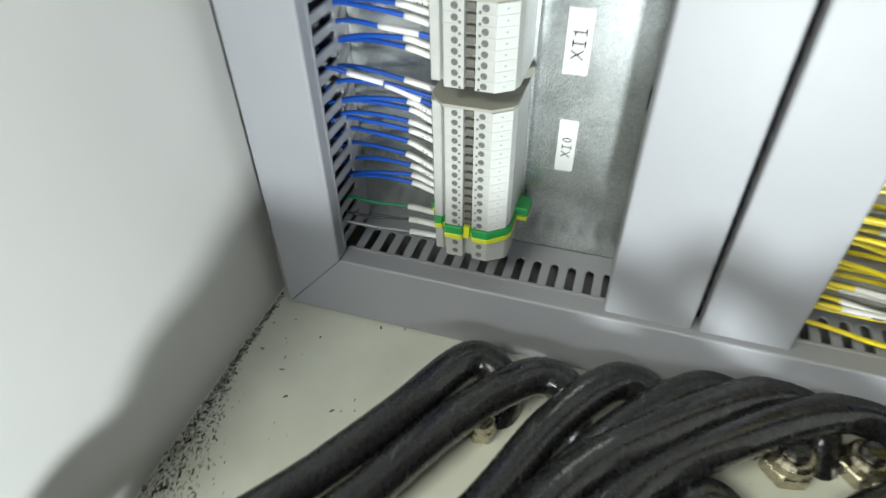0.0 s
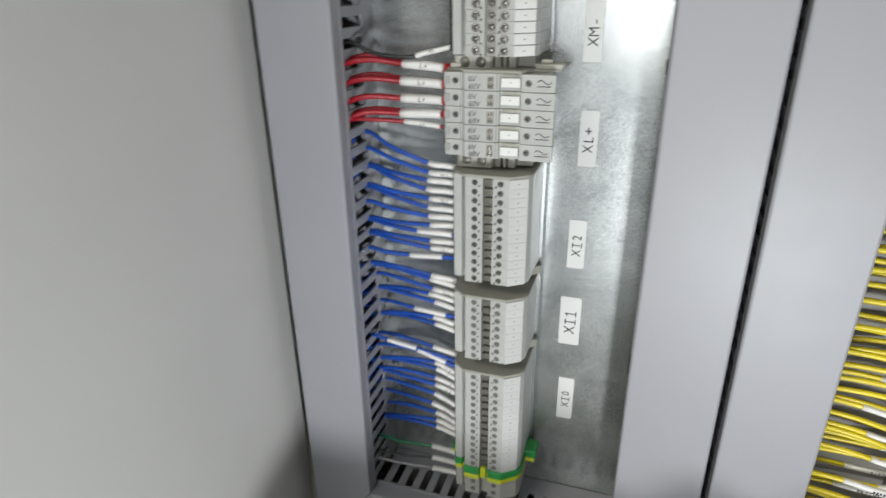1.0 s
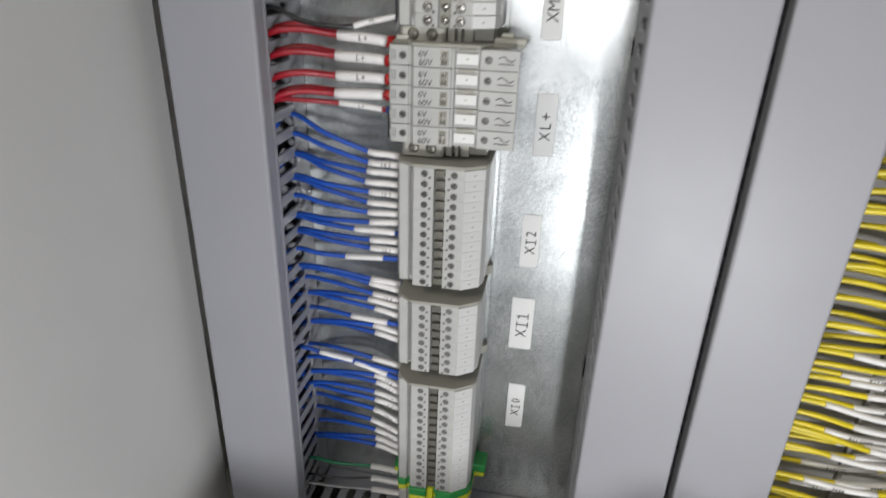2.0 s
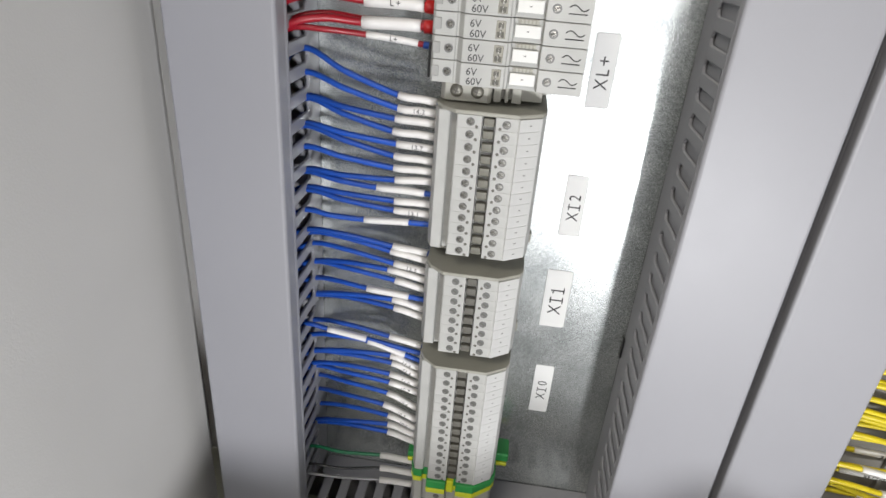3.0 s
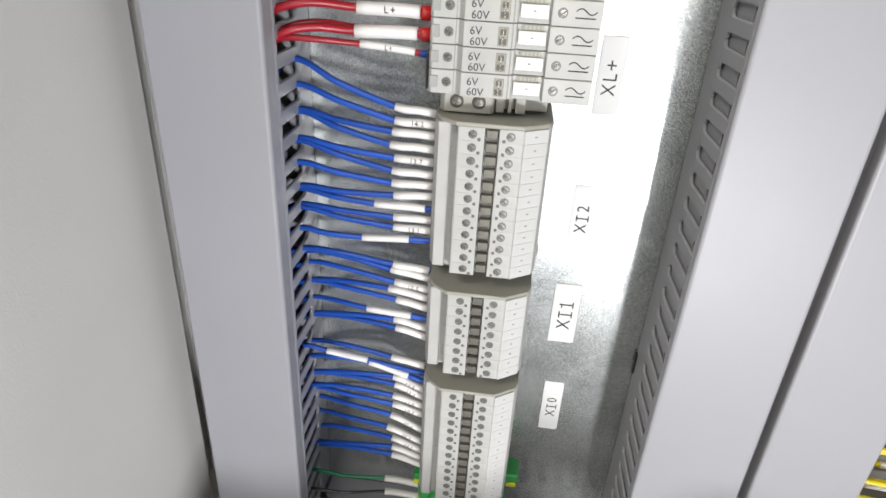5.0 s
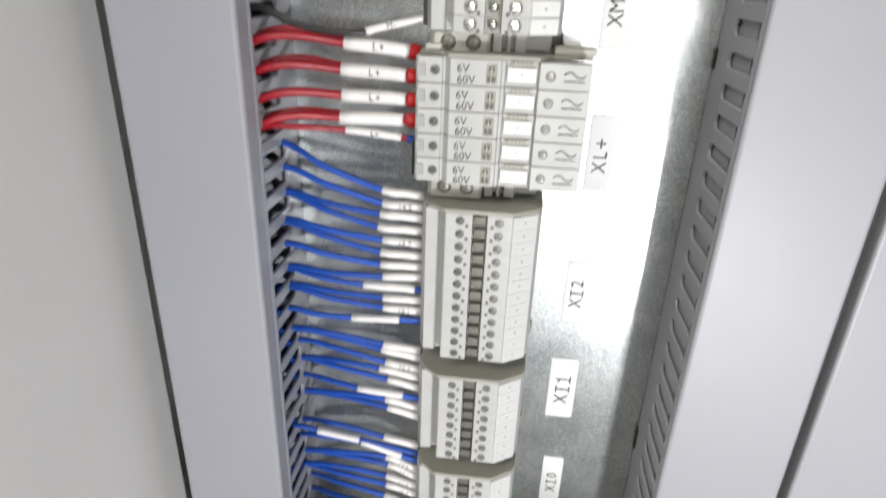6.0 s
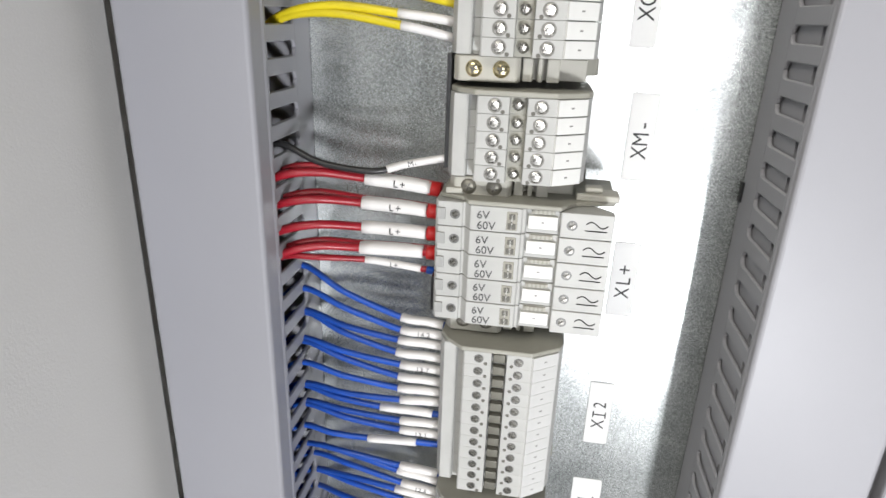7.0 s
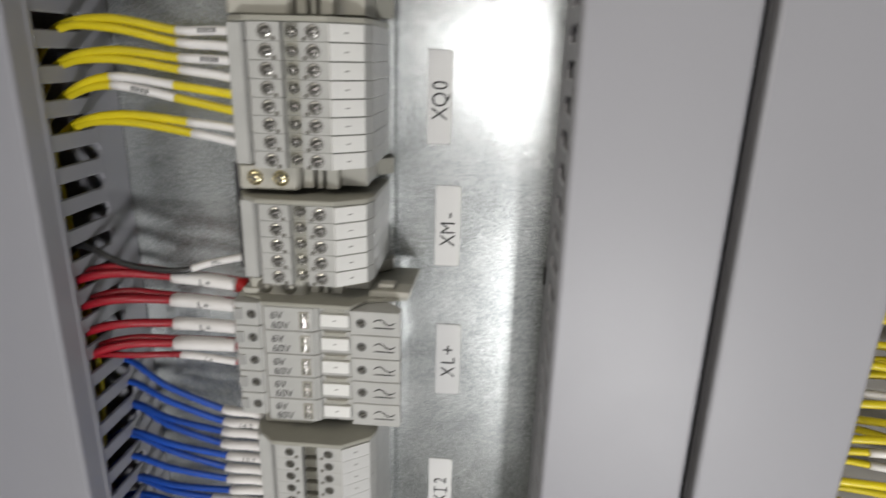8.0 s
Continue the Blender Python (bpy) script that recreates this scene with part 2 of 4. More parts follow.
def tube(path, radius, seg=8, bm=None, squash=1.0, wobble=0.0):
    own = bmesh.new()
    rings = []
    n = len(path)
    up = Vector((0.13, 0.21, 0.97))
    for i, p in enumerate(path):
        d = (path[min(i + 1, n - 1)] - path[max(i - 1, 0)]).normalized()
        side = d.cross(up)
        if side.length < 1e-3:
            side = d.cross(Vector((1, 0, 0)))
        side.normalize()
        top = side.cross(d)
        r = radius * (1 + wobble * noise.noise(p * 60))
        rings.append([own.verts.new(p + side * r * math.cos(2 * math.pi * k / seg) + top * r * squash * math.sin(2 * math.pi * k / seg)) for k in range(seg)])
    for a, b in zip(rings, rings[1:]):
        for k in range(seg):
            l = (k + 1) % seg
            own.faces.new((a[k], a[l], b[l], b[k]))
    own.faces.new(rings[0][::-1])
    own.faces.new(rings[-1])
    return own if bm is None else join(bm, own)


TEXTS = {}


def text_mesh(body, size, mat, depth=0.00008, bold=0.0, narrow=1.0, spaced=1.0):
    """Letters as a thin mesh, centred, lying in the xy plane."""
    key = (body, size, mat.name, bold, narrow)
    if key not in TEXTS:
        cu = bpy.data.curves.new("letters", "FONT")
        cu.body, cu.size, cu.align_x, cu.align_y, cu.extrude, cu.offset = body, size, "CENTER", "CENTER", depth, bold
        cu.resolution_u, cu.space_character = 3, spaced
        ob = new("letters", cu)
        me = bpy.data.meshes.new_from_object(ob.evaluated_get(bpy.context.evaluated_depsgraph_get()))
        bpy.data.objects.remove(ob)
        me.materials.clear()
        me.materials.append(mat)
        if narrow != 1.0:
            me.transform(Matrix.Diagonal((narrow, 1, 1, 1)))
        TEXTS[key] = me
    return TEXTS[key]


def lettering(body, size, mat, parent, m, bold=0.0, narrow=1.0, spaced=1.0):
    ob = new("lettering", text_mesh(body, size, mat, bold=bold, narrow=narrow, spaced=spaced))
    ob.parent = parent
    ob.matrix_basis = m
    return ob


FACE = pose(0, 0, 0, 90, 0, 0)          # letters upright on a face that looks towards -y
FACE_TURNED = pose(0, 0, 0, 90, 0, 0) @ pose(0, 0, 0, 0, 0, 90)   # the same, read from below upwards

# ---- the setting: cabinet shell and room ----
FLOOR = 0.0255
WALL_X = -0.142
BACK_X = -0.190


def slab(name, x0, x1, y0, y1, z0, z1, mat, label="", category="", bevel=0.0):
    ob = part(name, box(x0, x1, y0, y1, z0, z1, bevel), mat)
    return tagged(ob, label, category, kind="structure")


# Side panel stops short; the skin behind it is added to keep the gap dark.
slab("wall_left", WALL_X - 0.002, WALL_X, -0.275, -0.042, FLOOR - 0.02, 1.25, M_PAINT, "light grey powder-coated side wall of the cabinet", "wall")
slab("wall_left_recess", BACK_X - 0.002, BACK_X, -0.275, 0.042, FLOOR - 0.02, 1.25, M_PAINT, "outer skin added behind the side panel to keep its gap dark", "wall")
slab("wall_right", 0.66, 0.662, -0.275, 0.04, FLOOR - 0.02, 1.25, M_PAINT, "light grey powder-coated side wall of the cabinet", "wall")
slab("wall_back", BACK_X, 0.66, 0.040, 0.042, FLOOR - 0.02, 1.25, M_PAINT, "light grey powder-coated back wall of the cabinet", "wall")
slab("floor", BACK_X, 0.66, -0.275, 0.04, FLOOR - 0.002, FLOOR, M_FLOOR, "light grey painted cabinet floor strewn with metal swarf", "floor")
slab("ceiling", BACK_X - 0.002, 0.662, -0.275, 0.042, 1.25, 1.252, M_PAINT, "light grey powder-coated cabinet top", "ceiling")
slab("trim", WALL_X, 0.66, -0.275, -0.262, FLOOR, FLOOR + 0.006, M_PAINT, "folded steel sill at the cabinet opening", "trim")
slab("plinth", BACK_X - 0.002, 0.662, -0.262, 0.042, -0.88, FLOOR - 0.021, M_PLATE, "dark plinth under the cabinet", "plinth")
slab("room_floor", -2.4, 2.6, -3.2, 0.4, -0.90, -0.88, M_TILE, "pale polished floor of the room", "floor")
slab("room_ceiling", -2.4, 2.6, -3.2, 0.4, 1.95, 1.97, M_ROOM, "pale ceiling of the room", "ceiling")
slab("wall_north", -2.4, 2.6, 0.4, 0.5, -0.88, 1.95, M_ROOM, "pale room wall behind the cabinet", "wall")
slab("wall_south", -2.4, 2.6, -3.3, -3.2, -0.88, 1.95, M_ROOM, "pale room wall opposite the cabinet", "wall")
slab("wall_west", -2.5, -2.4, -3.2, 0.4, -0.88, 1.95, M_ROOM, "pale side wall of the room", "wall")
slab("wall_east", 2.6, 2.7, -3.2, 0.4, -0.88, 1.95, M_ROOM, "pale side wall of the room", "wall")

# ---- mounting plate ----
plate = thing("mounting_plate", (0, 0, 0), "galvanised steel mounting plate with a mottled sheen", "plate")
part("sheet", box(-0.132, 0.62, 0.0, 0.003, 0.036, 1.15, 0.0008), M_ZINC, plate)

# ---- wire ducts ----
PITCH = 0.01172
DEPTH = 0.0565
FINGERS = {}


def finger_mesh():
    """One tooth of a duct wall: 1.6 mm thick, filleted at its root, with a wider tip. Local x: thickness, y: outwards, z: along the duct."""
    if "m" not in FINGERS:
        w, f = 0.0031, 0.0010
        pts = [(-0.0158, -PITCH / 2), (-0.0158, PITCH / 2), (-0.0165, PITCH / 2), (-0.0168, w + f * 1.6), (-0.0176, w + f * 0.6), (-0.0190, w),
               (-0.0440, w), (-0.0450, w + 0.0007), (-0.0464, w + 0.0004), (-0.0464, -w - 0.0004), (-0.0450, -w - 0.0007), (-0.0440, -w), (-0.0190, -w), (-0.0176, -w - f * 0.6), (-0.0168, -w - f * 1.6), (-0.0165, -PITCH / 2)]
        FINGERS["m"] = mesh_of("finger", prism(pts, 0.0, 0.0016, "x", 0.0005), M_DUCT)
    return FINGERS["m"]


def cover_profile(w, DEPTH, lip):
    """Snap-on lid, seen along the duct: flat face, rounded corners and inward lips. From 0 to w, y towards -DEPTH."""
    o = []
    for cx, sgn in ((0.0, -1), (w, 1)):
        arc = [(cx + sgn * (0.0006 - 0.0016 + 0.0016 * math.sin(a)), -DEPTH + 0.0016 - 0.0016 * math.cos(a)) for a in [math.radians(10 * k) for k in range(0, 10, 3)]]
        side = arc + [(cx + sgn * 0.0006, -lip - 0.0030), (cx + sgn * 0.0010, -lip - 0.0020), (cx + sgn * 0.0010, -lip - 0.0007), (cx + sgn * 0.0008, -lip), (cx + sgn * 0.0002, -lip), (cx + sgn * 0.0001, 0.0045 - DEPTH)]
        o.append(side)
    inner = [(w - 0.0012, -DEPTH + 0.0014), (0.0012, -DEPTH + 0.0014)]
    return o[1] + inner + o[0][::-1]


def duct(x0, x1, z0, z1, label, left=True, right=True, upright=True, deep=DEPTH, lip=0.0395):
    """A slotted duct; upright along z, or lying along x with its slots on top (then x0, x1 are its ends and z0, z1 its edges)."""
    ob = thing("wire_duct", (0, 0, 0), label, "wire duct", "slotted wire ducts")
    if upright:
        part("base", box(x0, x1, -0.0026, -0.0006, z0, z1), M_DUCT, ob)
        part("cover", prism([(x0 + x, y) for x, y in cover_profile(x1 - x0, deep, lip)], z0 - 0.001, z1, "z"), M_DUCT, ob, "smooth grey snap-on duct cover", smooth=False)
        for on, x, mirror in ((left, x0, False), (right, x1 - 0.0016, True)):
            part("side_wall", box(x, x + 0.0016, -0.0160, -0.0026, z0, z1), M_DUCT, ob)
            if on:
                n = int((z1 - z0) / PITCH)
                for k in range(n):
                    part("finger", finger_mesh(), M_DUCT, ob, at=(x, 0, OFFSET + PITCH * (math.ceil((z0 - OFFSET) / PITCH) + k + 0.5)))
            else:
                part("side_wall", box(x, x + 0.0016, -0.0440, -0.0160, z0, z1), M_DUCT, ob)
    else:
        part("base", box(x0, x1, -0.0026, -0.0006, z0, z1), M_DUCT, ob)
        pts = [(y, z0 + x) for x, y in cover_profile(z1 - z0, deep, lip)]
        part("cover", prism(pts, x0, x1, "x"), M_DUCT, ob, "smooth grey snap-on duct cover")
        part("side_wall", box(x0, x1, -0.0160, -0.0026, z1 - 0.0016, z1), M_DUCT, ob)
        part("side_wall", box(x0, x1, -0.0440, -0.0026, z0, z0 + 0.0016), M_DUCT, ob)
        n = int((x1 - x0) / PITCH)
        for k in range(n):
            f = part("finger", finger_mesh(), M_DUCT, ob, at=(x0 + PITCH * (k + 0.5), 0, z1 - 0.0016))
            f.rotation_euler = (0, radians(-90), 0)
            f.location.z = z1 - 0.0016
    return ob


OFFSET = 0.4110 % PITCH
TOP = 0.66
left_duct = duct(-0.1290, -0.0815, 0.0820, TOP, "grey slotted plastic wire duct beside the cabinet wall", left=False, lip=0.0440)
inner = duct(0.0972, 0.1478, 0.0815, TOP, "grey slotted plastic wire duct standing on the bottom duct", deep=0.0510, lip=0.0458)
# Added sheet behind the slots, so that they read grey instead of dark.
part("inner_strip", box(0.0991, 0.1001, -0.0365, -0.0030, 0.0860, TOP - 0.002), M_DUCT, inner, "grey strip added inside the duct to lighten its slots")
outer = duct(0.1532, 0.2030, 0.0815, TOP, "grey slotted plastic wire duct beside the yellow wiring", deep=0.0510, lip=0.0415)
# The same sheet added here lightens the gap between the two ducts.
part("inner_strip", box(0.1551, 0.1561, -0.0365, -0.0030, 0.0860, TOP - 0.002), M_DUCT, outer, "grey strip added inside the duct to lighten its slots")
floor_duct = duct(-0.0798, 0.56, FLOOR + 0.0012, 0.0805, "grey slotted plastic wire duct along the cabinet floor", upright=False)



def mitre(ob, along_x):
    """Cuts the covers of the two ducts slantwise where they meet in the corner."""
    lo, slope = FLOOR + 0.0012, (0.0805 - FLOOR - 0.0012) / 0.0475
    me = next(c for c in ob.children if c.name.startswith("cover")).data
    for v in me.vertices:
        if along_x and v.co.x < 0:
            v.co.x = -0.1290 + (v.co.z - lo) / slope + 0.0005
        elif not along_x and v.co.z < 0.10:
            v.co.z = lo + (v.co.x + 0.1290) * slope + 0.0003


mitre(left_duct, False)
mitre(floor_duct, True)
# Solid black boxes: the dark inside of each slot is put into the colour.
part("mounting_slot", box(0.0962, 0.0971, -0.0030, -0.0004, 0.3940, 0.4020), M_BLACK, inner, "dark mounting slot at the foot of the duct")
part("mounting_slot", box(0.0962, 0.0971, -0.0030, -0.0004, 0.1950, 0.2080), M_BLACK, inner, "dark mounting slot at the foot of the duct")

# ---- DIN rail ----
rail = thing("din_rail", (0, 0, 0), "galvanised top-hat rail carrying the terminal strips", "rail")
RX = 0.0160
hat = [(-0.0175, -0.0075), (-0.0175, -0.0065), (-0.0125, -0.0065), (-0.0125, -0.0005), (0.0125, -0.0005), (0.0125, -0.0065), (0.0175, -0.0065), (0.0175, -0.0075), (0.0115, -0.0075), (0.0115, -0.0015), (-0.0115, -0.0015), (-0.0115, -0.0075)]
part("profile", prism([(x + RX, y) for x, y in hat], 0.092, TOP, "z"), M_ZINC, rail)

# ---- terminals ----
BACK = -0.0080


S_STEEL = mesh_of("screw", lathe([(0, 0.0005), (0.0015, 0.00042), (0.0019, 0.0002), (0.0021, -0.0003), (0.0021, -0.0012), (0, -0.0012)], pose(0, 0, 0, 90, 0, 0), 14), M_STEEL)
# Raised bar; its dark colour is the shade in a screw's slot.
S_SLOT = mesh_of("slot", box(-0.0014, 0.0014, -0.00030, 0.0003, -0.0003, 0.0003), M_DARK)
# Flush disc, darkened in colour for the shade inside a sunk well.
S_HOLE = mesh_of("screw_well", lathe([(0, 0.00006), (0.0018, 0.00006), (0.00195, -0.0001), (0.00195, -0.0005), (0, -0.0005)], pose(0, 0, 0, 90, 0, 0), 14), material("shaded_screw_well", (0.15, 0.15, 0.145), 0.36, 0.35, vary=0.25, scale=500))


S_NICK = mesh_of("nick", lathe([(0, 0.00007), (0.00075, 0.00006), (0.00075, -0.0003), (0, -0.0003)], pose(0, 0, 0, 90, 0, 0), 8), M_DARK)
S_BRIDGE = mesh_of("bridge_screw", lathe([(0, 0.0008), (0.0010, 0.0007), (0.0017, 0.0002), (0.0019, -0.0004), (0.0019, -0.0012), (0, -0.0012)], pose(0, 0, 0, 90, 0, 0), 14), M_STEEL)
# Flat disc round a screw head, greyed for the shade in its well.
S_WELL = mesh_of("screw_well", lathe([(0, 0.00008), (0.0024, 0.00008), (0.0025, -0.0001), (0.0025, -0.0005), (0, -0.0005)], pose(0, 0, 0, 90, 0, 0), 14), material("grey_shaded_well", (0.19, 0.185, 0.17), 0.5))
S_HEAD = mesh_of("screw", lathe([(0, 0.00020), (0.00135, 0.00016), (0.00160, -0.0001), (0, -0.0001)], pose(0, 0, 0, 90, 0, 0), 14), material("dull_sunk_screw", (0.27, 0.262, 0.24), 0.26, 1.0, vary=0.35, scale=700))


def outline(front):
    """Cross-section of a feed-through terminal."""
    return [(-0.0160, BACK), (-0.0160, -0.0400), (-0.0140, -0.0452), (-0.0094, -0.0452), (-0.0090, -0.0430), (-0.0066, -0.0430), (-0.0060, -front + 0.0005), (-0.0054, -front),
            (0.0048, -front), (0.0050, -front + 0.0040), (0.0105, -front + 0.0040), (0.0107, -front), (0.0200, -front), (0.0300, -0.0440), (0.0318, -0.0400), (0.0318, BACK)]


def feed_terminal(pitch, group, label, screws, jumper):
    """One slice of a strip: body, marker, two screws and the bridge between them. Its base is the centre of its slice."""
    ob = thing("terminal_block", (0, 0, 0), label, "terminal block", group)
    h = pitch / 2 - (0.00006 if screws else 0.00003)
    F = 0.0510
    part("body", prism(outline(F), -h, h, "z", 0.00009 if screws else 0.00005), M_TERM, ob)
    # marker strip on the sloping shoulder
    s = Vector((0.0100, 0.0070, 0)).normalized()
    n = Vector((s.y, -s.x, 0))
    a = Vector((0.0203, -0.0508, 0))
    q = [a, a + s * 0.0115, a + s * 0.0115 + n * 0.0008, a + n * 0.0008]
    part("marker", prism([(v.x, v.y) for v in q], -h + (0.0002 if screws else 0.00004), h - (0.0002 if screws else 0.00004), "z"), M_MARK if screws else M_TERM2, ob, "pale marker tag")
    mid = a + s * 0.0055 + n * 0.00085
    b = part("print", box(-0.0006, 0.0006, -0.00004, 0.00004, -0.00025, 0.00025), M_GREY_INK, ob, at=mid)
    b.rotation_euler = (0, 0, math.atan2(s.y, s.x))
    for x in (0.0, 0.0152):
        if screws:
            part("screw_well", S_WELL, M_DARK, ob, "dark disc for the shade in a screw well", at=(x, -F, 0))
            sc = part("screw", S_STEEL, M_STEEL, ob, at=(x, -F, 0))
            sl = part("slot", S_SLOT, M_DARK, sc)
            sl.rotation_euler = (0, radians(35 if x else 20), 0)
        else:
            well = part("screw_well", S_HOLE, M_STEEL, ob, "round disc darkened as a shaded screw well", at=(x, -F, 0))
            if jumper == "tin":
                part("screw", S_HEAD, M_STEEL, well, "bright slotted screw head")
            sl = part("slot", S_SLOT, M_DARK, well)
            sl.rotation_euler = (0, radians(40), 0)
            sl.scale = (0.8, 1.25 if jumper == "tin" else 0.5, 0.7)
        # small dark dot beside each screw, coloured for the shade in its release nick
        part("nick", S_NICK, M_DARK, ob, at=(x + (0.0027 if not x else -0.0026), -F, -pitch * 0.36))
    if jumper == "screws":
        # Darker liner: the recess's shade is put into its colour.
        part("channel", box(0.00495, 0.0104, -F + 0.0036, -F + 0.0042, -h, h), M_PLATE, ob, "olive-grey bridge channel, darkened for the shade of its recess")
        sc = part("bridge_screw", S_BRIDGE, M_STEEL, ob, at=(0.0076, -F + 0.0024, 0))
        part("slot", S_SLOT, M_DARK, sc)
    else:
        part("bridge", box(0.0054, 0.0101, -F + 0.0012, -F + 0.0042, -h + 0.0009, h - 0.0009, 0.0004), M_DARK if jumper == "dark" else M_BRIDGE, ob)
    return ob


M_BRIDGE = material("tin_bridge_bar", (0.15, 0.145, 0.12), 0.4, 0.4, vary=0.2, scale=200)


def strip(z_top, z_bottom, count, group, label, screws=False, jumper="dark"):
    pitch = (z_top - z_bottom) / (count - 1)
    first = feed_terminal(pitch, group, label, screws, jumper)
    first.location.z = z_top
    for k in range(1, count):
        copy_thing(first, pose(0, 0, z_top - k * pitch))
    # end plate that closes the open side of the last slice
    e = thing("end_plate", (0, 0, z_top + pitch / 2 + 0.0001), "olive-grey end plate closing a terminal strip", "end plate", "terminal end plates")
    pts = [(-0.0160, BACK), (-0.0160, -0.0400), (-0.0130, -0.0455), (-0.0066, -0.0514), (0.0200, -0.0514), (0.0303, -0.0443), (0.0320, -0.0400), (0.0320, BACK)]
    part("panel", prism(pts, 0.0, 0.0018, "z", 0.0003), M_PLATE, e)
    # smooth strip that covers the wire side of all slices
    c = thing("cover_strip", (0, 0, z_bottom - pitch / 2), "smooth light grey cover strip along the terminals' wire side", "cover strip", "terminal cover strips")
    pts = [(-0.0163, -0.0300), (-0.0163, -0.0401), (-0.0142, -0.0456), (-0.0097, -0.0456), (-0.0097, -0.0440), (-0.0120, -0.0440), (-0.0150, -0.0395), (-0.0150, -0.0300)]
    part("strip", prism(pts, 0.0002, z_top - z_bottom + pitch - 0.0002, "z", 0.0002), M_TERM, c)
    return pitch


G2, G1, G0, GM, GQ = "terminals of strip XI2", "terminals of strip XI1", "terminals of strip XI0", "terminals of strip XM-", "terminals of strip XQ0"
strip(0.3380, 0.2770, 12, G2, "light grey feed-through terminal wired with a blue lead", jumper="tin")
strip(0.2600, 0.2210, 8, G1, "light grey feed-through terminal wired with a blue lead")
strip(0.2040, 0.1305, 14, G0, "light grey feed-through terminal wired with a blue lead")
strip(0.4330, 0.4100, 5, GM, "light grey terminal with bright screws and a screwed bridge", True, "screws")
strip(0.4910, 0.4510, 8, GQ, "light grey terminal with bright screws wired with a yellow lead", True, "screws")
strip(0.5720, 0.5180, 10, "terminals of the topmost strip", "light grey terminal with bright screws", True, "tin")


def end_clamp(z0, z1, front=0.0460, gold=True):
    """Rail clamp between two strips: a block with two screws, and a ribbed shoulder."""
    ob = thing("end_clamp", (0, 0, z0), "beige-grey rail clamp with two screws between terminal strips", "end clamp", "rail clamps")
    h = z1 - z0
    part("body", prism([(-0.0150, BACK), (-0.0150, 0.003 - front), (-0.0130, -front), (0.0060, -front), (0.0072, 0.002 - front), (0.0072, BACK)], 0, h, "z", 0.0004), M_CLAMP, ob)
    ribs = box(0.0072, 0.0290, -front + 0.0090, BACK, 0.0006, h - 0.0006, 0.0003)
    for x, w in ((0.0078, 0.0034), (0.0128, 0.0016), (0.0158, 0.0042)):
        box(x, x + w, -front + 0.0035, -front + 0.0095, 0.0003, h - 0.0003, 0.0004, ribs)
    part("ribbed_shoulder", ribs, M_CLAMP, ob)
    part("spring_foot", prism([(0.0290, BACK), (0.0290, -0.0180), (0.0338, -0.0130), (0.0345, -0.0140), (0.0345, -0.0100), (0.0340, BACK)], 0.0010, h - 0.0010, "z", 0.0003), M_PLATE, ob)
    head = [(0, 0.0010), (0.0015, 0.0009), (0.0026, 0.0003), (0.0030, -0.0006), (0.0030, -0.0012), (0, -0.0012)]
    for x in (-0.0080, 0.0010):
        sc = part("screw", lathe(head, pose(0, 0, 0, 90, 0, 0), 18), M_BRASS if gold else M_STEEL2, ob, "yellow-passivated cross-head screw" if gold else "dull cross-head screw", smooth=True, at=(x, -front - 0.0002, h / 2))
        for a in (20, 110):
            sl = part("slot", S_SLOT, M_DARK, sc, at=(0, -0.0009, 0))
            sl.rotation_euler = (0, radians(a), 0)
    return ob


M_STEEL2 = material("dull_screw", (0.22, 0.21, 0.18), 0.4, 0.6, vary=0.2, scale=300)
end_clamp(0.4398, 0.4480)
end_clamp(0.4000, 0.4068, 0.0440, False)
end_clamp(0.3435, 0.3525, 0.0400, False)
end_clamp(0.2660, 0.2738, 0.0300, False)
end_clamp(0.2100, 0.2178, 0.0300, False)
end_clamp(0.4962, 0.5140)

# Black strip: shade on the XM- terminals' left side, put into the colour.
black = thing("insulating_strip", (0, 0, 0.4085), "black strip for the shaded side of the XM- terminals", "insulator")
part("strip", box(-0.0178, -0.0162, -0.0400, BACK, 0.0, 0.0395, 0.0003), M_BLACK, black)

black = thing("insulating_strip", (0, 0, 0.3530), "short black strip beside the fused terminals", "insulator")
part("strip", box(-0.0206, -0.0192, -0.0440, -0.0150, 0.0, 0.0140, 0.0003), M_BLACK, black)

# fused terminals of strip XL+
FUSES = 5
FP = 0.00925


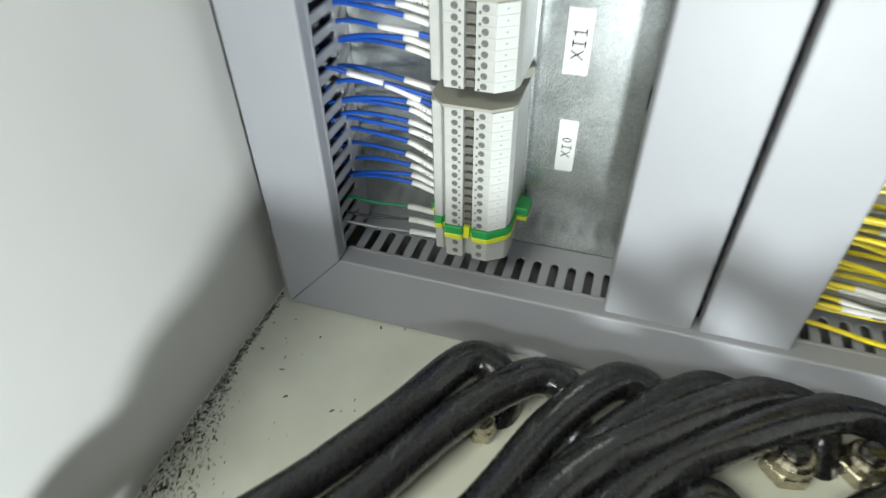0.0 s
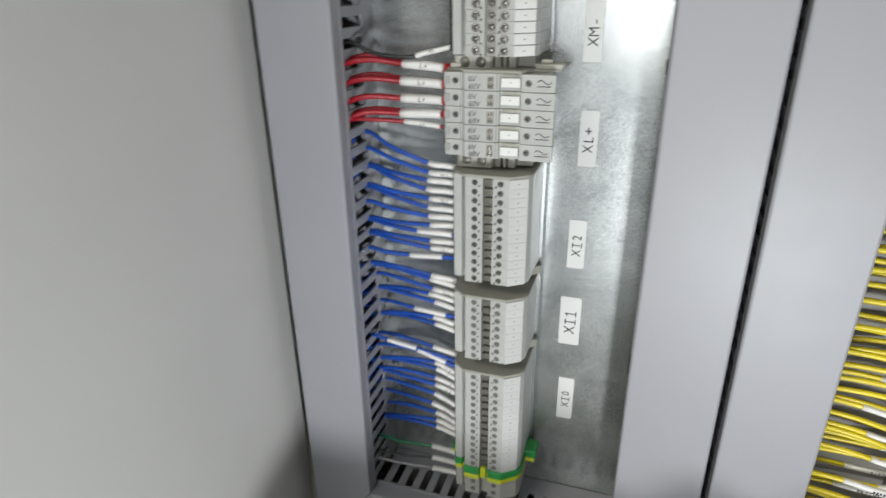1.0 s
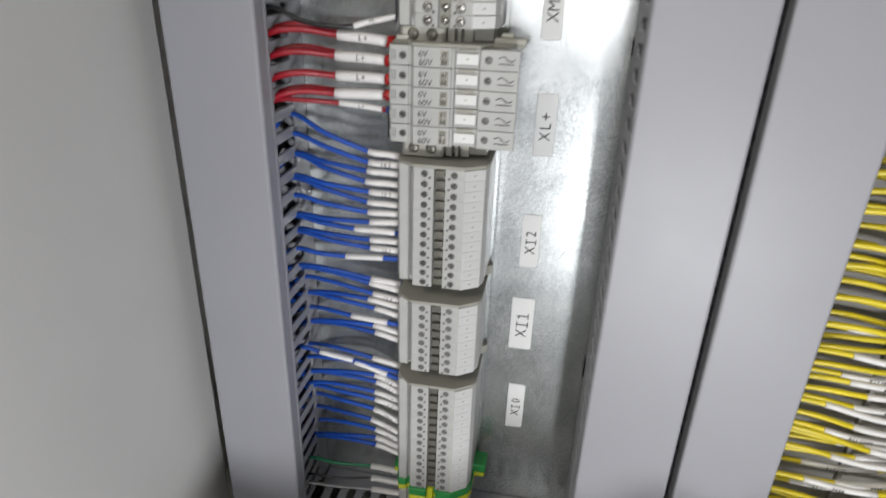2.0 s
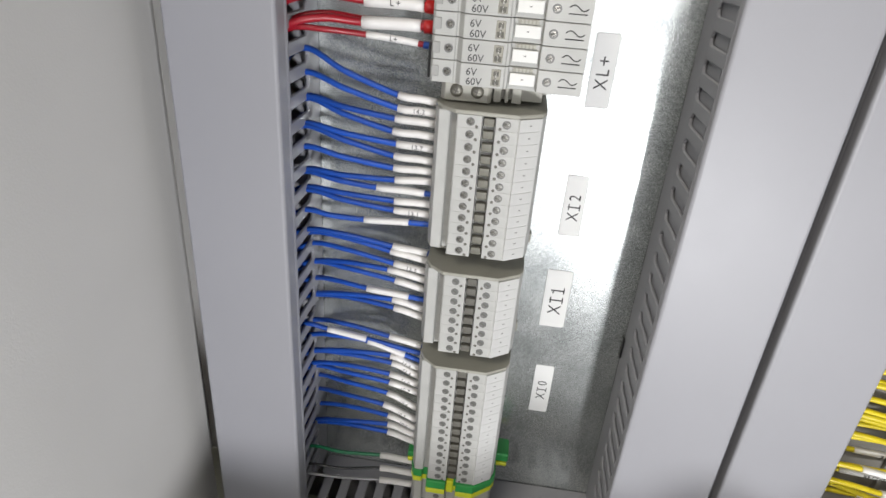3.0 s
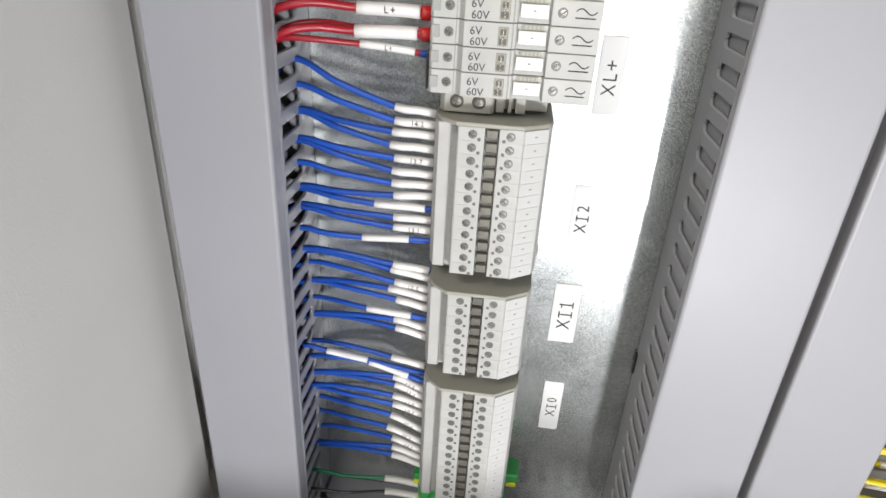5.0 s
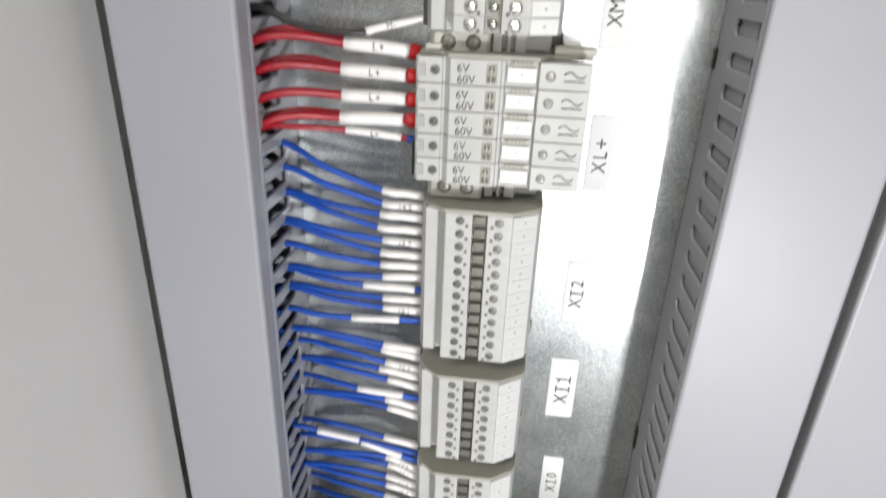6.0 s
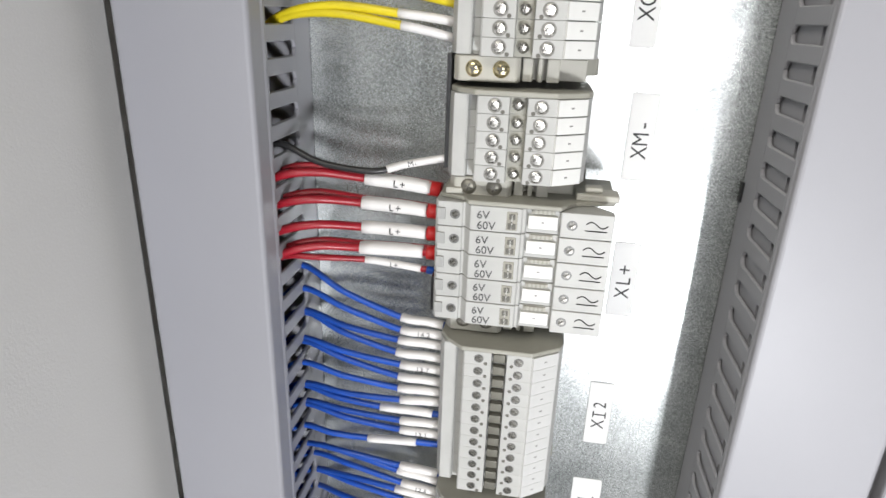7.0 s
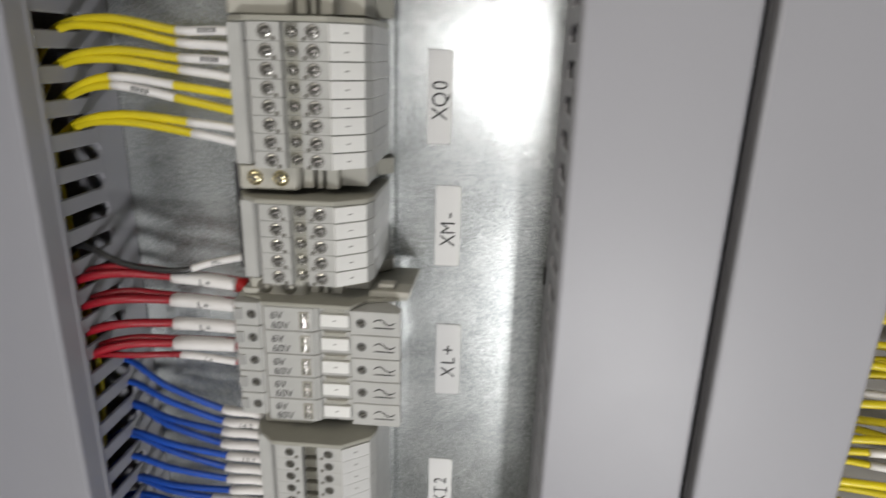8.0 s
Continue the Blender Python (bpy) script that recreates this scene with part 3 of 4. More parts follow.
def fuse_terminal():
    ob = thing("fuse_terminal", (0, 0, 0), "light grey fused terminal printed 6V 60V with a white marker", "fuse terminal", "fused terminals of strip XL+")
    h = FP / 2 - 0.00015
    F = 0.0515
    part("body", prism([(-0.0125, BACK), (-0.0190, -0.0150), (-0.0190, -0.0470), (-0.0178, -0.0490), (-0.0092, -0.0490), (-0.0090, -0.0480), (-0.0082, -0.0480), (-0.0060, -F),
                        (0.0118, -F), (0.0120, -F + 0.0008), (0.0132, -F + 0.0008), (0.0134, -0.0490), (0.0250, -0.0490), (0.0252, -F), (0.0430, -F), (0.0430, -0.0470), (0.0360, -0.0400), (0.0345, BACK)], -h, h, "z", 0.0002), M_TERM, ob)
    part("test_slot", box(-0.0183, -0.0152, -0.0496, -0.0480, -0.0022, 0.0022, 0.0003), M_GREY2, ob, "small grey test socket")
    for x, y in ((-0.0118, -0.0490), (0.0290, -F)):
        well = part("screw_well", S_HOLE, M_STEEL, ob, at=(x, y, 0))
        head = part("screw", S_HEAD, M_STEEL, well, "bright slotted screw head")
        head.scale = (0.85, 1.0, 0.85)
        sl = part("slot", S_SLOT, M_DARK, well)
        sl.scale = (0.85, 1.3, 0.7)
        sl.rotation_euler = (0, radians(-35), 0)
    part("marker", box(0.0140, 0.0242, -0.0506, -0.0488, -0.0026, 0.0022, 0.0003), M_MARK, ob, "white marker tag")
    part("print", box(0.0186, 0.0196, -0.05066, -0.0506, -0.0004, 0.0001), M_GREY_INK, ob)
    part("marker_holder", box(0.0150, 0.0230, -0.0499, -0.0488, 0.0026, 0.0043, 0.0003), M_CLAMP, ob)
    for k in range(5):
        part("holder_rib", box(0.0155 + k * 0.0015, 0.0162 + k * 0.0015, -0.0503, -0.0497, 0.0027, 0.0042), M_PLATE, ob)
    part("indicator", box(0.0066, 0.0104, -F - 0.0003, -F + 0.0010, -0.0036, 0.0032, 0.0003), M_LED, ob, "clear fuse indicator window")
    part("indicator_clip", box(0.0071, 0.0099, -F - 0.0005, -F + 0.0002, -0.0031, -0.0009, 0.0002), M_DARK, ob)
    part("indicator_clip", box(0.0074, 0.0096, -F - 0.0005, -F + 0.0002, 0.0004, 0.0024, 0.0002), M_DARK, ob)
    part("indicator_wire", box(0.0082, 0.0088, -F - 0.0006, -F + 0.0002, -0.0030, 0.0026, 0.0002), M_STEEL, ob)
    lettering("6V", 0.0041, M_PRINT, ob, Matrix.Translation((-0.0016, -F - 0.0001, 0.0012)) @ FACE, bold=0.00003)
    lettering("60V", 0.0041, M_PRINT, ob, Matrix.Translation((-0.0004, -F - 0.0001, -0.0026)) @ FACE, bold=0.00003)
    wave = [Vector((0.0336 + 0.0074 * k / 12, -F - 0.0001, 0.0008 + 0.0010 * math.sin(2 * math.pi * k / 12))) for k in range(13)]
    part("current_symbol", tube(wave, 0.00022, 5, tube([Vector((0.0336, -F - 0.0001, -0.0014)), Vector((0.0408, -F - 0.0001, -0.0014))], 0.00022, 5)), M_INK, ob)
    return ob


M_GREY2 = material("mid_grey_polyamide", (0.30, 0.30, 0.29), 0.45, vary=0.06, scale=150)
M_LED = material("smoky_clear_plastic", (0.30, 0.29, 0.25), 0.16, vary=0.2, scale=250, coat=0.4)
f0 = fuse_terminal()
f0.location.z = 0.3942
for k in range(1, FUSES):
    copy_thing(f0, pose(0, 0, 0.3942 - k * FP))
fe = thing("end_plate", (0, 0, 0.3942 + FP / 2), "olive-grey end plate on the fused terminals", "end plate", "terminal end plates")
part("panel", prism([(-0.0125, BACK), (-0.0180, -0.0150), (-0.0180, -0.0440), (-0.0090, -0.0470), (-0.0070, -0.0515), (0.0250, -0.0515), (0.0300, -0.0440), (0.0440, -0.0400), (0.0450, BACK)], 0, 0.0016, "z", 0.0003), M_PLATE, fe)
part("latch", box(0.0300, 0.0450, -0.0420, -0.0330, 0.0016, 0.0042, 0.0006), M_CLAMP, fe)
part("latch", box(0.0330, 0.0390, -0.0400, -0.0350, 0.0042, 0.0062, 0.0006), M_CLAMP, fe)
part("latch", box(-0.0160, -0.0100, -0.0450, -0.0360, 0.0016, 0.0040, 0.0006), M_CLAMP, fe)

# protective earth terminals at the foot of the strip
for k in range(2):
    z = 0.1236 - k * 0.0146
    pe = thing("earth_terminal", (0, 0, z), "green and yellow protective earth terminal on the rail", "terminal block", "earth terminals") if k == 0 else thing("terminal_block", (0, 0, z), "light grey double terminal at the foot of the strip", "terminal block", "terminals of strip XI0")
    if k == 0:
        part("body", prism([(x * 1.04 - 0.0002, y) for x, y in outline(0.0522)], -0.0022, 0.0034, "z", 0.0003), M_PEGREEN, pe)
        part("stripe", prism([(x * 1.04 - 0.0002, y) for x, y in outline(0.0524)], -0.0058, -0.0024, "z", 0.0003), M_PEYELL, pe, "yellow stripe")
        part("foot", box(0.0300, 0.0402, -0.0260, -0.0120, -0.0002, 0.0060, 0.0010), M_PEGREEN, pe)
        part("foot_stripe", box(0.0298, 0.0396, -0.0262, -0.0120, -0.0036, -0.0004, 0.0008), M_PEYELL, pe)
        part("terminal_lug", box(-0.0206, -0.0165, -0.0330, -0.0200, -0.0002, 0.0040, 0.0008), M_PEGREEN, pe)
        part("lug_stripe", box(-0.0206, -0.0165, -0.0332, -0.0200, -0.0034, -0.0004, 0.0008), M_PEYELL, pe)
        part("gap_bar", box(0.0052, 0.0092, -0.0506, -0.0470, -0.0052, 0.0036, 0.0004), M_PEYELL, pe, "yellow centre web")
    else:
        part("body", prism(outline(0.0500), -0.0072, 0.0086, "z", 0.0003), M_TERM, pe)
        for zz in (-0.0026, 0.0040):
            for x in (0.0, 0.0152):
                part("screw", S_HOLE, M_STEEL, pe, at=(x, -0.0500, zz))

# ---- label stickers on the plate ----
LABELS = [("XI0", 0.0500, 0.0610, 0.145, 0.1805, 0.0080), ("XI1", 0.0475, 0.0615, 0.209, 0.246, 0.0102), ("XI2", 0.0495, 0.0605, 0.268, 0.302, 0.0086),
          ("XL+", 0.0515, 0.0625, 0.3375, 0.372, 0.0088), ("XM-", 0.0500, 0.0605, 0.3995, 0.434, 0.0088), ("XQ0", 0.0460, 0.0555, 0.451, 0.487, 0.0088)]
for body, x0, x1, z0, z1, size in LABELS:
    st = thing("label_sticker", ((x0 + x1) / 2, 0, (z0 + z1) / 2), "white paper label printed %s on the mounting plate" % body, "label", "strip labels")
    w, h = (x1 - x0) / 2, (z1 - z0) / 2
    c = 0.0009
    sheet = [(-w, -h), (w - c, -h), (w, -h + c), (w, h - c), (w - c, h), (-w, h)]
    part("paper", prism(sheet, -0.0004, -0.0001, "y"), M_STICK, st)
    part("edge", prism([(x * 1.03, z * 1.012) for x, z in sheet], -0.00025, -0.00005, "y"), M_GREY2, st, "dark cut edge of the label")
    for i, ch in enumerate(body):
        along = (i - (len(body) - 1) / 2) * size * 0.62
        m = Matrix.Translation((0.0003, -0.00045, -0.0006)) @ FACE_TURNED @ pose(along, 0, 0)
        lettering(ch, size, M_INK, st, m, narrow=0.85 if ch not in "+-" else 1.0)
        if ch == "1":
            part("flag", box(-size * 0.20, -size * 0.02, -size * 0.035, size * 0.035, -0.00008, 0.00008), M_INK, st).matrix_basis = m @ pose(0, size * 0.25, 0)
        if ch in "I1":
            for side in ((-1, 1) if ch == "I" else (-1,)):
                part("serif", box(-size * 0.20, size * 0.20, -size * 0.035, size * 0.035, -0.00008, 0.00008), M_INK, st).matrix_basis = m @ pose(0, side * size * 0.33, 0)

# ---- wires ----
rng = random.Random(4)
SLX = -0.0815


def wire(name_label, mat, path, radius, sleeve=None, collar=None, group="", writing="", cat="wire", sleeve_r=0.00225, text_side=None, sleeve_mat=None):
    """A lead along a smooth path. sleeve: its start and end as shares of the path; collar: a ferrule's mesh at the end."""
    pts = smooth_path(path, 7)
    ob = thing("wire", pts[0], name_label, cat, group)
    own = [p - pts[0] for p in pts]
    part("insulation", tube(own, radius, 8), mat, ob, smooth=True)
    if sleeve:
        n = len(own) - 1
        a, b = sleeve
        sub = []
        for k in range(7):
            f = (a + (b - a) * k / 6) * n
            i = min(int(f), n - 1)
            sub.append(own[i].lerp(own[i + 1], f - i))
        sl = part("sleeve", tube(sub, sleeve_r, 12, squash=0.8), sleeve_mat or M_SLEEVE, ob, "white printed marker sleeve", smooth=True)
        d = (sub[4] - sub[2]).normalized()
        out = Vector((0, -1, 0))
        out = (out - d * out.dot(d)).normalized()
        upv = d.cross(out) * -1
        if upv.z < 0:
            upv = -upv
        rot = Matrix((d, upv, d.cross(upv))).transposed().to_4x4()
        place = Matrix.Translation(sub[3] + out * (sleeve_r + 0.00004)) @ rot
        if writing == "bars":
            for k in range(4):
                bar = part("print", PRINT, M_PRINT, sl)
                bar.matrix_basis = place @ pose((k - 1.5) * 0.0017, 0, 0)
        elif writing:
            lettering(writing, 0.0040 if sleeve_r > 0.0025 else 0.0031, M_INK if sleeve_r > 0.0025 else M_PRINT, sl, place, spaced=1.3 if sleeve_r > 0.0025 else 1.1)
    if collar:
        e = own[-1]
        d = (own[-1] - own[-2]).normalized()
        part("ferrule_collar", tube([e - d * 0.0052, e - d * 0.0042, e - d * 0.0005], 0.0029 if collar is M_REDC else 0.0016, 8), collar, ob, "moulded wire-end ferrule", smooth=True)
    return ob


PRINT = mesh_of("print", box(-0.0005, 0.0005, -0.0008, 0.0008, -0.00004, 0.00004), M_INK)


def lead(ys, zs, xs, z1, z2, mat, radius, label, group, length=0.0, arch=0.001, writing="", collar=None, xt=-0.0155, sleeve_r=0.00225, yt=-0.0300, end=-0.0172):
    """A lead from a duct slot (ys, zs) to a terminal at height z2; its sleeve begins at x = xs, z = z1, and runs to the terminal or for the given length."""
    j = lambda a: rng.uniform(-a, a)
    path = [(SLX - 0.018, ys + 0.006 + j(0.002), zs - 0.012 + j(0.003)), (SLX - 0.0010, ys, zs), (SLX * 0.55 + xs * 0.45, ys * 0.5 + yt * 0.5 - 0.0020 + j(0.0008), zs * 0.5 + z1 * 0.5 + arch + j(0.0003)), (xs, yt, z1), (xs * 0.45 + xt * 0.55, yt, z1 * 0.45 + z2 * 0.55 + 0.0003), (xt, yt, z2)]
    if xs < -0.060:
        path.pop(2)
    pts = smooth_path(path, 7)
    n = len(pts) - 1

    def share(x):
        for i in range(n):
            if pts[i].x <= x <= pts[i + 1].x:
                return (i + (x - pts[i].x) / (pts[i + 1].x - pts[i].x)) / n
        return 1.0
    return wire(label, mat, path, radius, (share(xs), share(xs + length if length else end)), collar, group, writing, sleeve_r=sleeve_r)


BLUE = "thin blue lead with a white sleeve in its terminal"
GB = "blue terminal leads"
# slot depth and height, sleeve start x and z, terminal z
XI2 = [(-0.020, 0.356, -0.035, 0.341, 0.339), (-0.020, 0.345, -0.035, 0.335, 0.334), (-0.019, 0.3335, -0.036, 0.330, 0.329), (-0.019, 0.3325, -0.037, 0.324, 0.323),
       (-0.022, 0.321, -0.035, 0.318, 0.317), (-0.023, 0.320, -0.036, 0.312, 0.311), (-0.025, 0.310, -0.036, 0.306, 0.306), (-0.023, 0.2975, -0.035, 0.300, 0.301),
       (-0.023, 0.2965, -0.044, 0.295, 0.2945), (-0.023, 0.288, -0.035, 0.289, 0.289), (-0.024, 0.287, -0.035, 0.284, 0.2835), (-0.027, 0.277, -0.050, 0.277, 0.2785)]
for k, row in enumerate(XI2):
    lead(*row, M_BLUE, 0.00145, BLUE, GB, {8: 0.0235, 11: 0.0225}.get(k, 0), 0.0004, {1: "14.2", 4: "13.7", 10: "13.1"}.get(k, ""))
XI1 = [(-0.025, 0.265, -0.035, 0.264, 0.262), (-0.020, 0.261, -0.036, 0.261, 0.2575), (-0.017, 0.253, -0.034, 0.254, 0.251), (-0.014, 0.2405, -0.037, 0.250, 0.246),
       (-0.014, 0.2400, -0.033, 0.244, 0.240), (-0.013, 0.229, -0.048, 0.237, 0.234), (-0.013, 0.2185, -0.034, 0.232, 0.228), (-0.013, 0.2178, -0.033, 0.227, 0.2225)]
for k, row in enumerate(XI1):
    lead(*row, M_BLUE, 0.00142, BLUE, GB, {5: 0.0225}.get(k, 0), 0.0028, {2: "12.5"}.get(k, ""))
XI0 = [(-0.020, 0.205, -0.035, 0.208, 0.204), (-0.030, 0.209, -0.070, 0.2075, 0.199), (-0.022, 0.196, -0.047, 0.203, 0.1935), (-0.019, 0.183, -0.034, 0.195, 0.188),
       (-0.019, 0.182, -0.033, 0.190, 0.1825), (-0.020, 0.174, -0.034, 0.182, 0.1765), (-0.016, 0.169, -0.034, 0.176, 0.1705), (-0.012, 0.159, -0.035, 0.168, 0.159),
       (-0.013, 0.149, -0.037, 0.159, 0.150), (-0.011, 0.135, -0.034, 0.151, 0.1435), (-0.017, 0.127, -0.034, 0.144, 0.138), (-0.017, 0.125, -0.034, 0.138, 0.1325)]
for k, row in enumerate(XI0):
    lead(*row, M_BLUE, 0.00142, BLUE, GB, {1: 0.0220, 2: 0.0210}.get(k, 0), 0.0030, {3: "11.2", 4: "11.1", 5: "11.0", 6: "10.7", 7: "10.4", 8: "10.3", 9: "10.2"}.get(k, ""))
lead(-0.029, 0.116, -0.038, 0.118, 0.1165, M_GREEN, 0.0011, "thin green earth lead with a white sleeve", "earth leads", 0, 0.001)
lead(-0.036, 0.108, -0.038, 0.107, 0.1065, M_BLACK, 0.0009, "thin black lead with a white sleeve", "earth leads", 0, 0.0006)
lead(-0.037, 0.1005, -0.038, 0.0965, 0.0970, M_GREYW, 0.0009, "thin grey lead with a white sleeve", "earth leads", 0, 0.0004)

RED = "red supply lead with an L+ sleeve and red ferrule"
GR = "red supply leads"
REDS = [(-0.0385, 0.400, -0.0495, 0.400, 0.3975), (-0.0385, 0.389, -0.051, 0.390, 0.3885), (-0.0385, 0.378, -0.051, 0.380, 0.3795), (-0.0385, 0.368, -0.052, 0.371, 0.3715)]
for k, (ys, zs, xs, z1, z2) in enumerate(REDS):
    lead(ys, zs, xs, z1, z2, M_RED, 0.00175, RED, GR, 0.0258, 0.0022, "" if k == 3 else "L+", M_REDC, -0.0195, 0.0033, -0.0310)
    if k != 2:
        lead(ys + 0.0035, zs + 0.0012, xs + 0.0008, z1 + 0.0010, z2 + 0.0008, M_RED, 0.0016, "red supply lead paired in one duct slot", GR, 0.0200, 0.0030, "", None, -0.0195, 0.0019, -0.0290)
lead(-0.0370, 0.3665, -0.050, 0.366, 0.3635, M_RED, 0.0013, "red supply lead with a white sleeve and blue ferrule", GR, 0.0230, 0.0014, "L+", M_BLUE, -0.0195, 0.0019, -0.0310)
wire("thin black lead sagging between duct and terminal", M_BLACK, [(SLX - 0.012, -0.030, 0.405), (SLX - 0.001, -0.0345, 0.4120), (SLX + 0.016, -0.036, 0.4060), (SLX + 0.036, -0.035, 0.4040), (-0.034, -0.031, 0.4065), (-0.0155, -0.030, 0.4105)], 0.0013, (0.68, 0.99), None, "", "M-", sleeve_r=0.0019)

YEL = "yellow lead with a white sleeve in its terminal"
GY = "yellow terminal leads"
XQ0 = [(-0.028, 0.4915, -0.038, 0.491, 0.491), (-0.029, 0.4905, -0.038, 0.487, 0.4855), (-0.030, 0.4795, -0.038, 0.482, 0.481), (-0.030, 0.4785, -0.038, 0.478, 0.475),
       (-0.029, 0.4685, -0.064, 0.475, 0.4695), (-0.029, 0.4675, -0.064, 0.472, 0.4635), (-0.027, 0.4575, -0.037, 0.460, 0.4575), (-0.027, 0.4565, -0.036, 0.456, 0.452)]
for k, row in enumerate(XQ0):
    lead(*row, M_YELLOW, 0.0016, YEL, GY, {4: 0.0230, 5: 0.0230}.get(k, 0), 0.0030, "bars" if k in (0, 2, 5) else "", None, -0.0155, 0.0020, -0.0310)

# spare wires running inside the ducts
for k in range(14):
    mat, word = ((M_YELLOW, "yellow"), (M_BLACK, "black"), (M_RED, "red"), (M_BLACK, "black"), (M_YELLOW, "yellow"), (M_RED, "red"), (M_YELLOW, "yellow"))[k % 7]
    x = -0.119 + 0.0021 * k
    z0, z1 = (0.30, 0.64) if mat is M_YELLOW and k > 6 else (0.03, 0.62)
    pts = [(x + rng.uniform(-0.002, 0.002), -0.012 - 0.010 * rng.random() - (0.013 if k > 7 else 0), z0 + (z1 - z0) * i / 7) for i in range(8)]
    wire("%s wire running inside the duct" % word, mat, pts, 0.0014, group="wires inside the duct")

# yellow relay wiring beside the ducts
TAGS = ["R19.COM", "R18.NO", "R17.NO", "R16.COM", "R15.NO", "R14.COM", "R13.COM", "R12.NO", "R11.COM", "R11.NO", "R10.NO", "R9.COM"]
for k in range(80):
    z = 0.092 + 0.0054 * k + rng.uniform(-0.002, 0.002)
    x0 = 0.2020
    drop = rng.uniform(-0.006, 0.014)
    layer = k % 3
    yy = -0.034 + 0.008 * layer + rng.uniform(-0.003, 0.003)
    path = [(x0 - 0.012, yy + 0.006, z + 0.004), (x0, yy, z), (x0 + 0.022, yy - 0.004, z + 0.001 - drop * 0.2), (x0 + 0.050, yy - 0.005, z - drop * 0.6), (x0 + 0.085, yy, z - drop), (x0 + 0.110, yy + 0.006, z - drop * 1.3)]
    a = rng.choice((0.42, 0.50, 0.56, 0.62)) + rng.uniform(-0.05, 0.05)
    tag = TAGS[k % 12] if k in (5, 8, 11, 14, 17, 20, 23, 26, 29) else ("bars" if k % 2 else "")
    wire("yellow relay lead with a white printed sleeve", M_YELLOW, path, 0.0016, (a, a + 0.27), None, "yellow relay leads", tag, sleeve_r=0.0022)
# Added board: its brownish grey stands in for the plate's shade behind the leads.
board = thing("mounting_strip", (0, 0, 0), "brownish grey board added for the shade behind the yellow relay leads", "mounting strip")
part("board", box(0.2075, 0.306, -0.0100, -0.0006, 0.090, TOP, 0.0010), M_SHADE_BOARD, board)
for x in (0.2085, 0.2560, 0.3020):
    part("rib", box(x, x + 0.0030, -0.0130, -0.0101, 0.091, TOP - 0.001, 0.0006), M_SHADE_BOARD, board)
for k in range(6):
    z = 0.10 + 0.085 * k
    rl = thing("relay_socket", (0.345, 0, z), "dark blue relay socket wired with yellow leads", "relay", "relay sockets")
    part("body", box(-0.034, 0.03, -0.045, -0.001, 0, 0.080, 0.0015), M_NAVY, rl)
    part("relay", box(-0.010, 0.024, -0.075, -0.045, 0.012, 0.066, 0.0015), M_RELAY, rl)

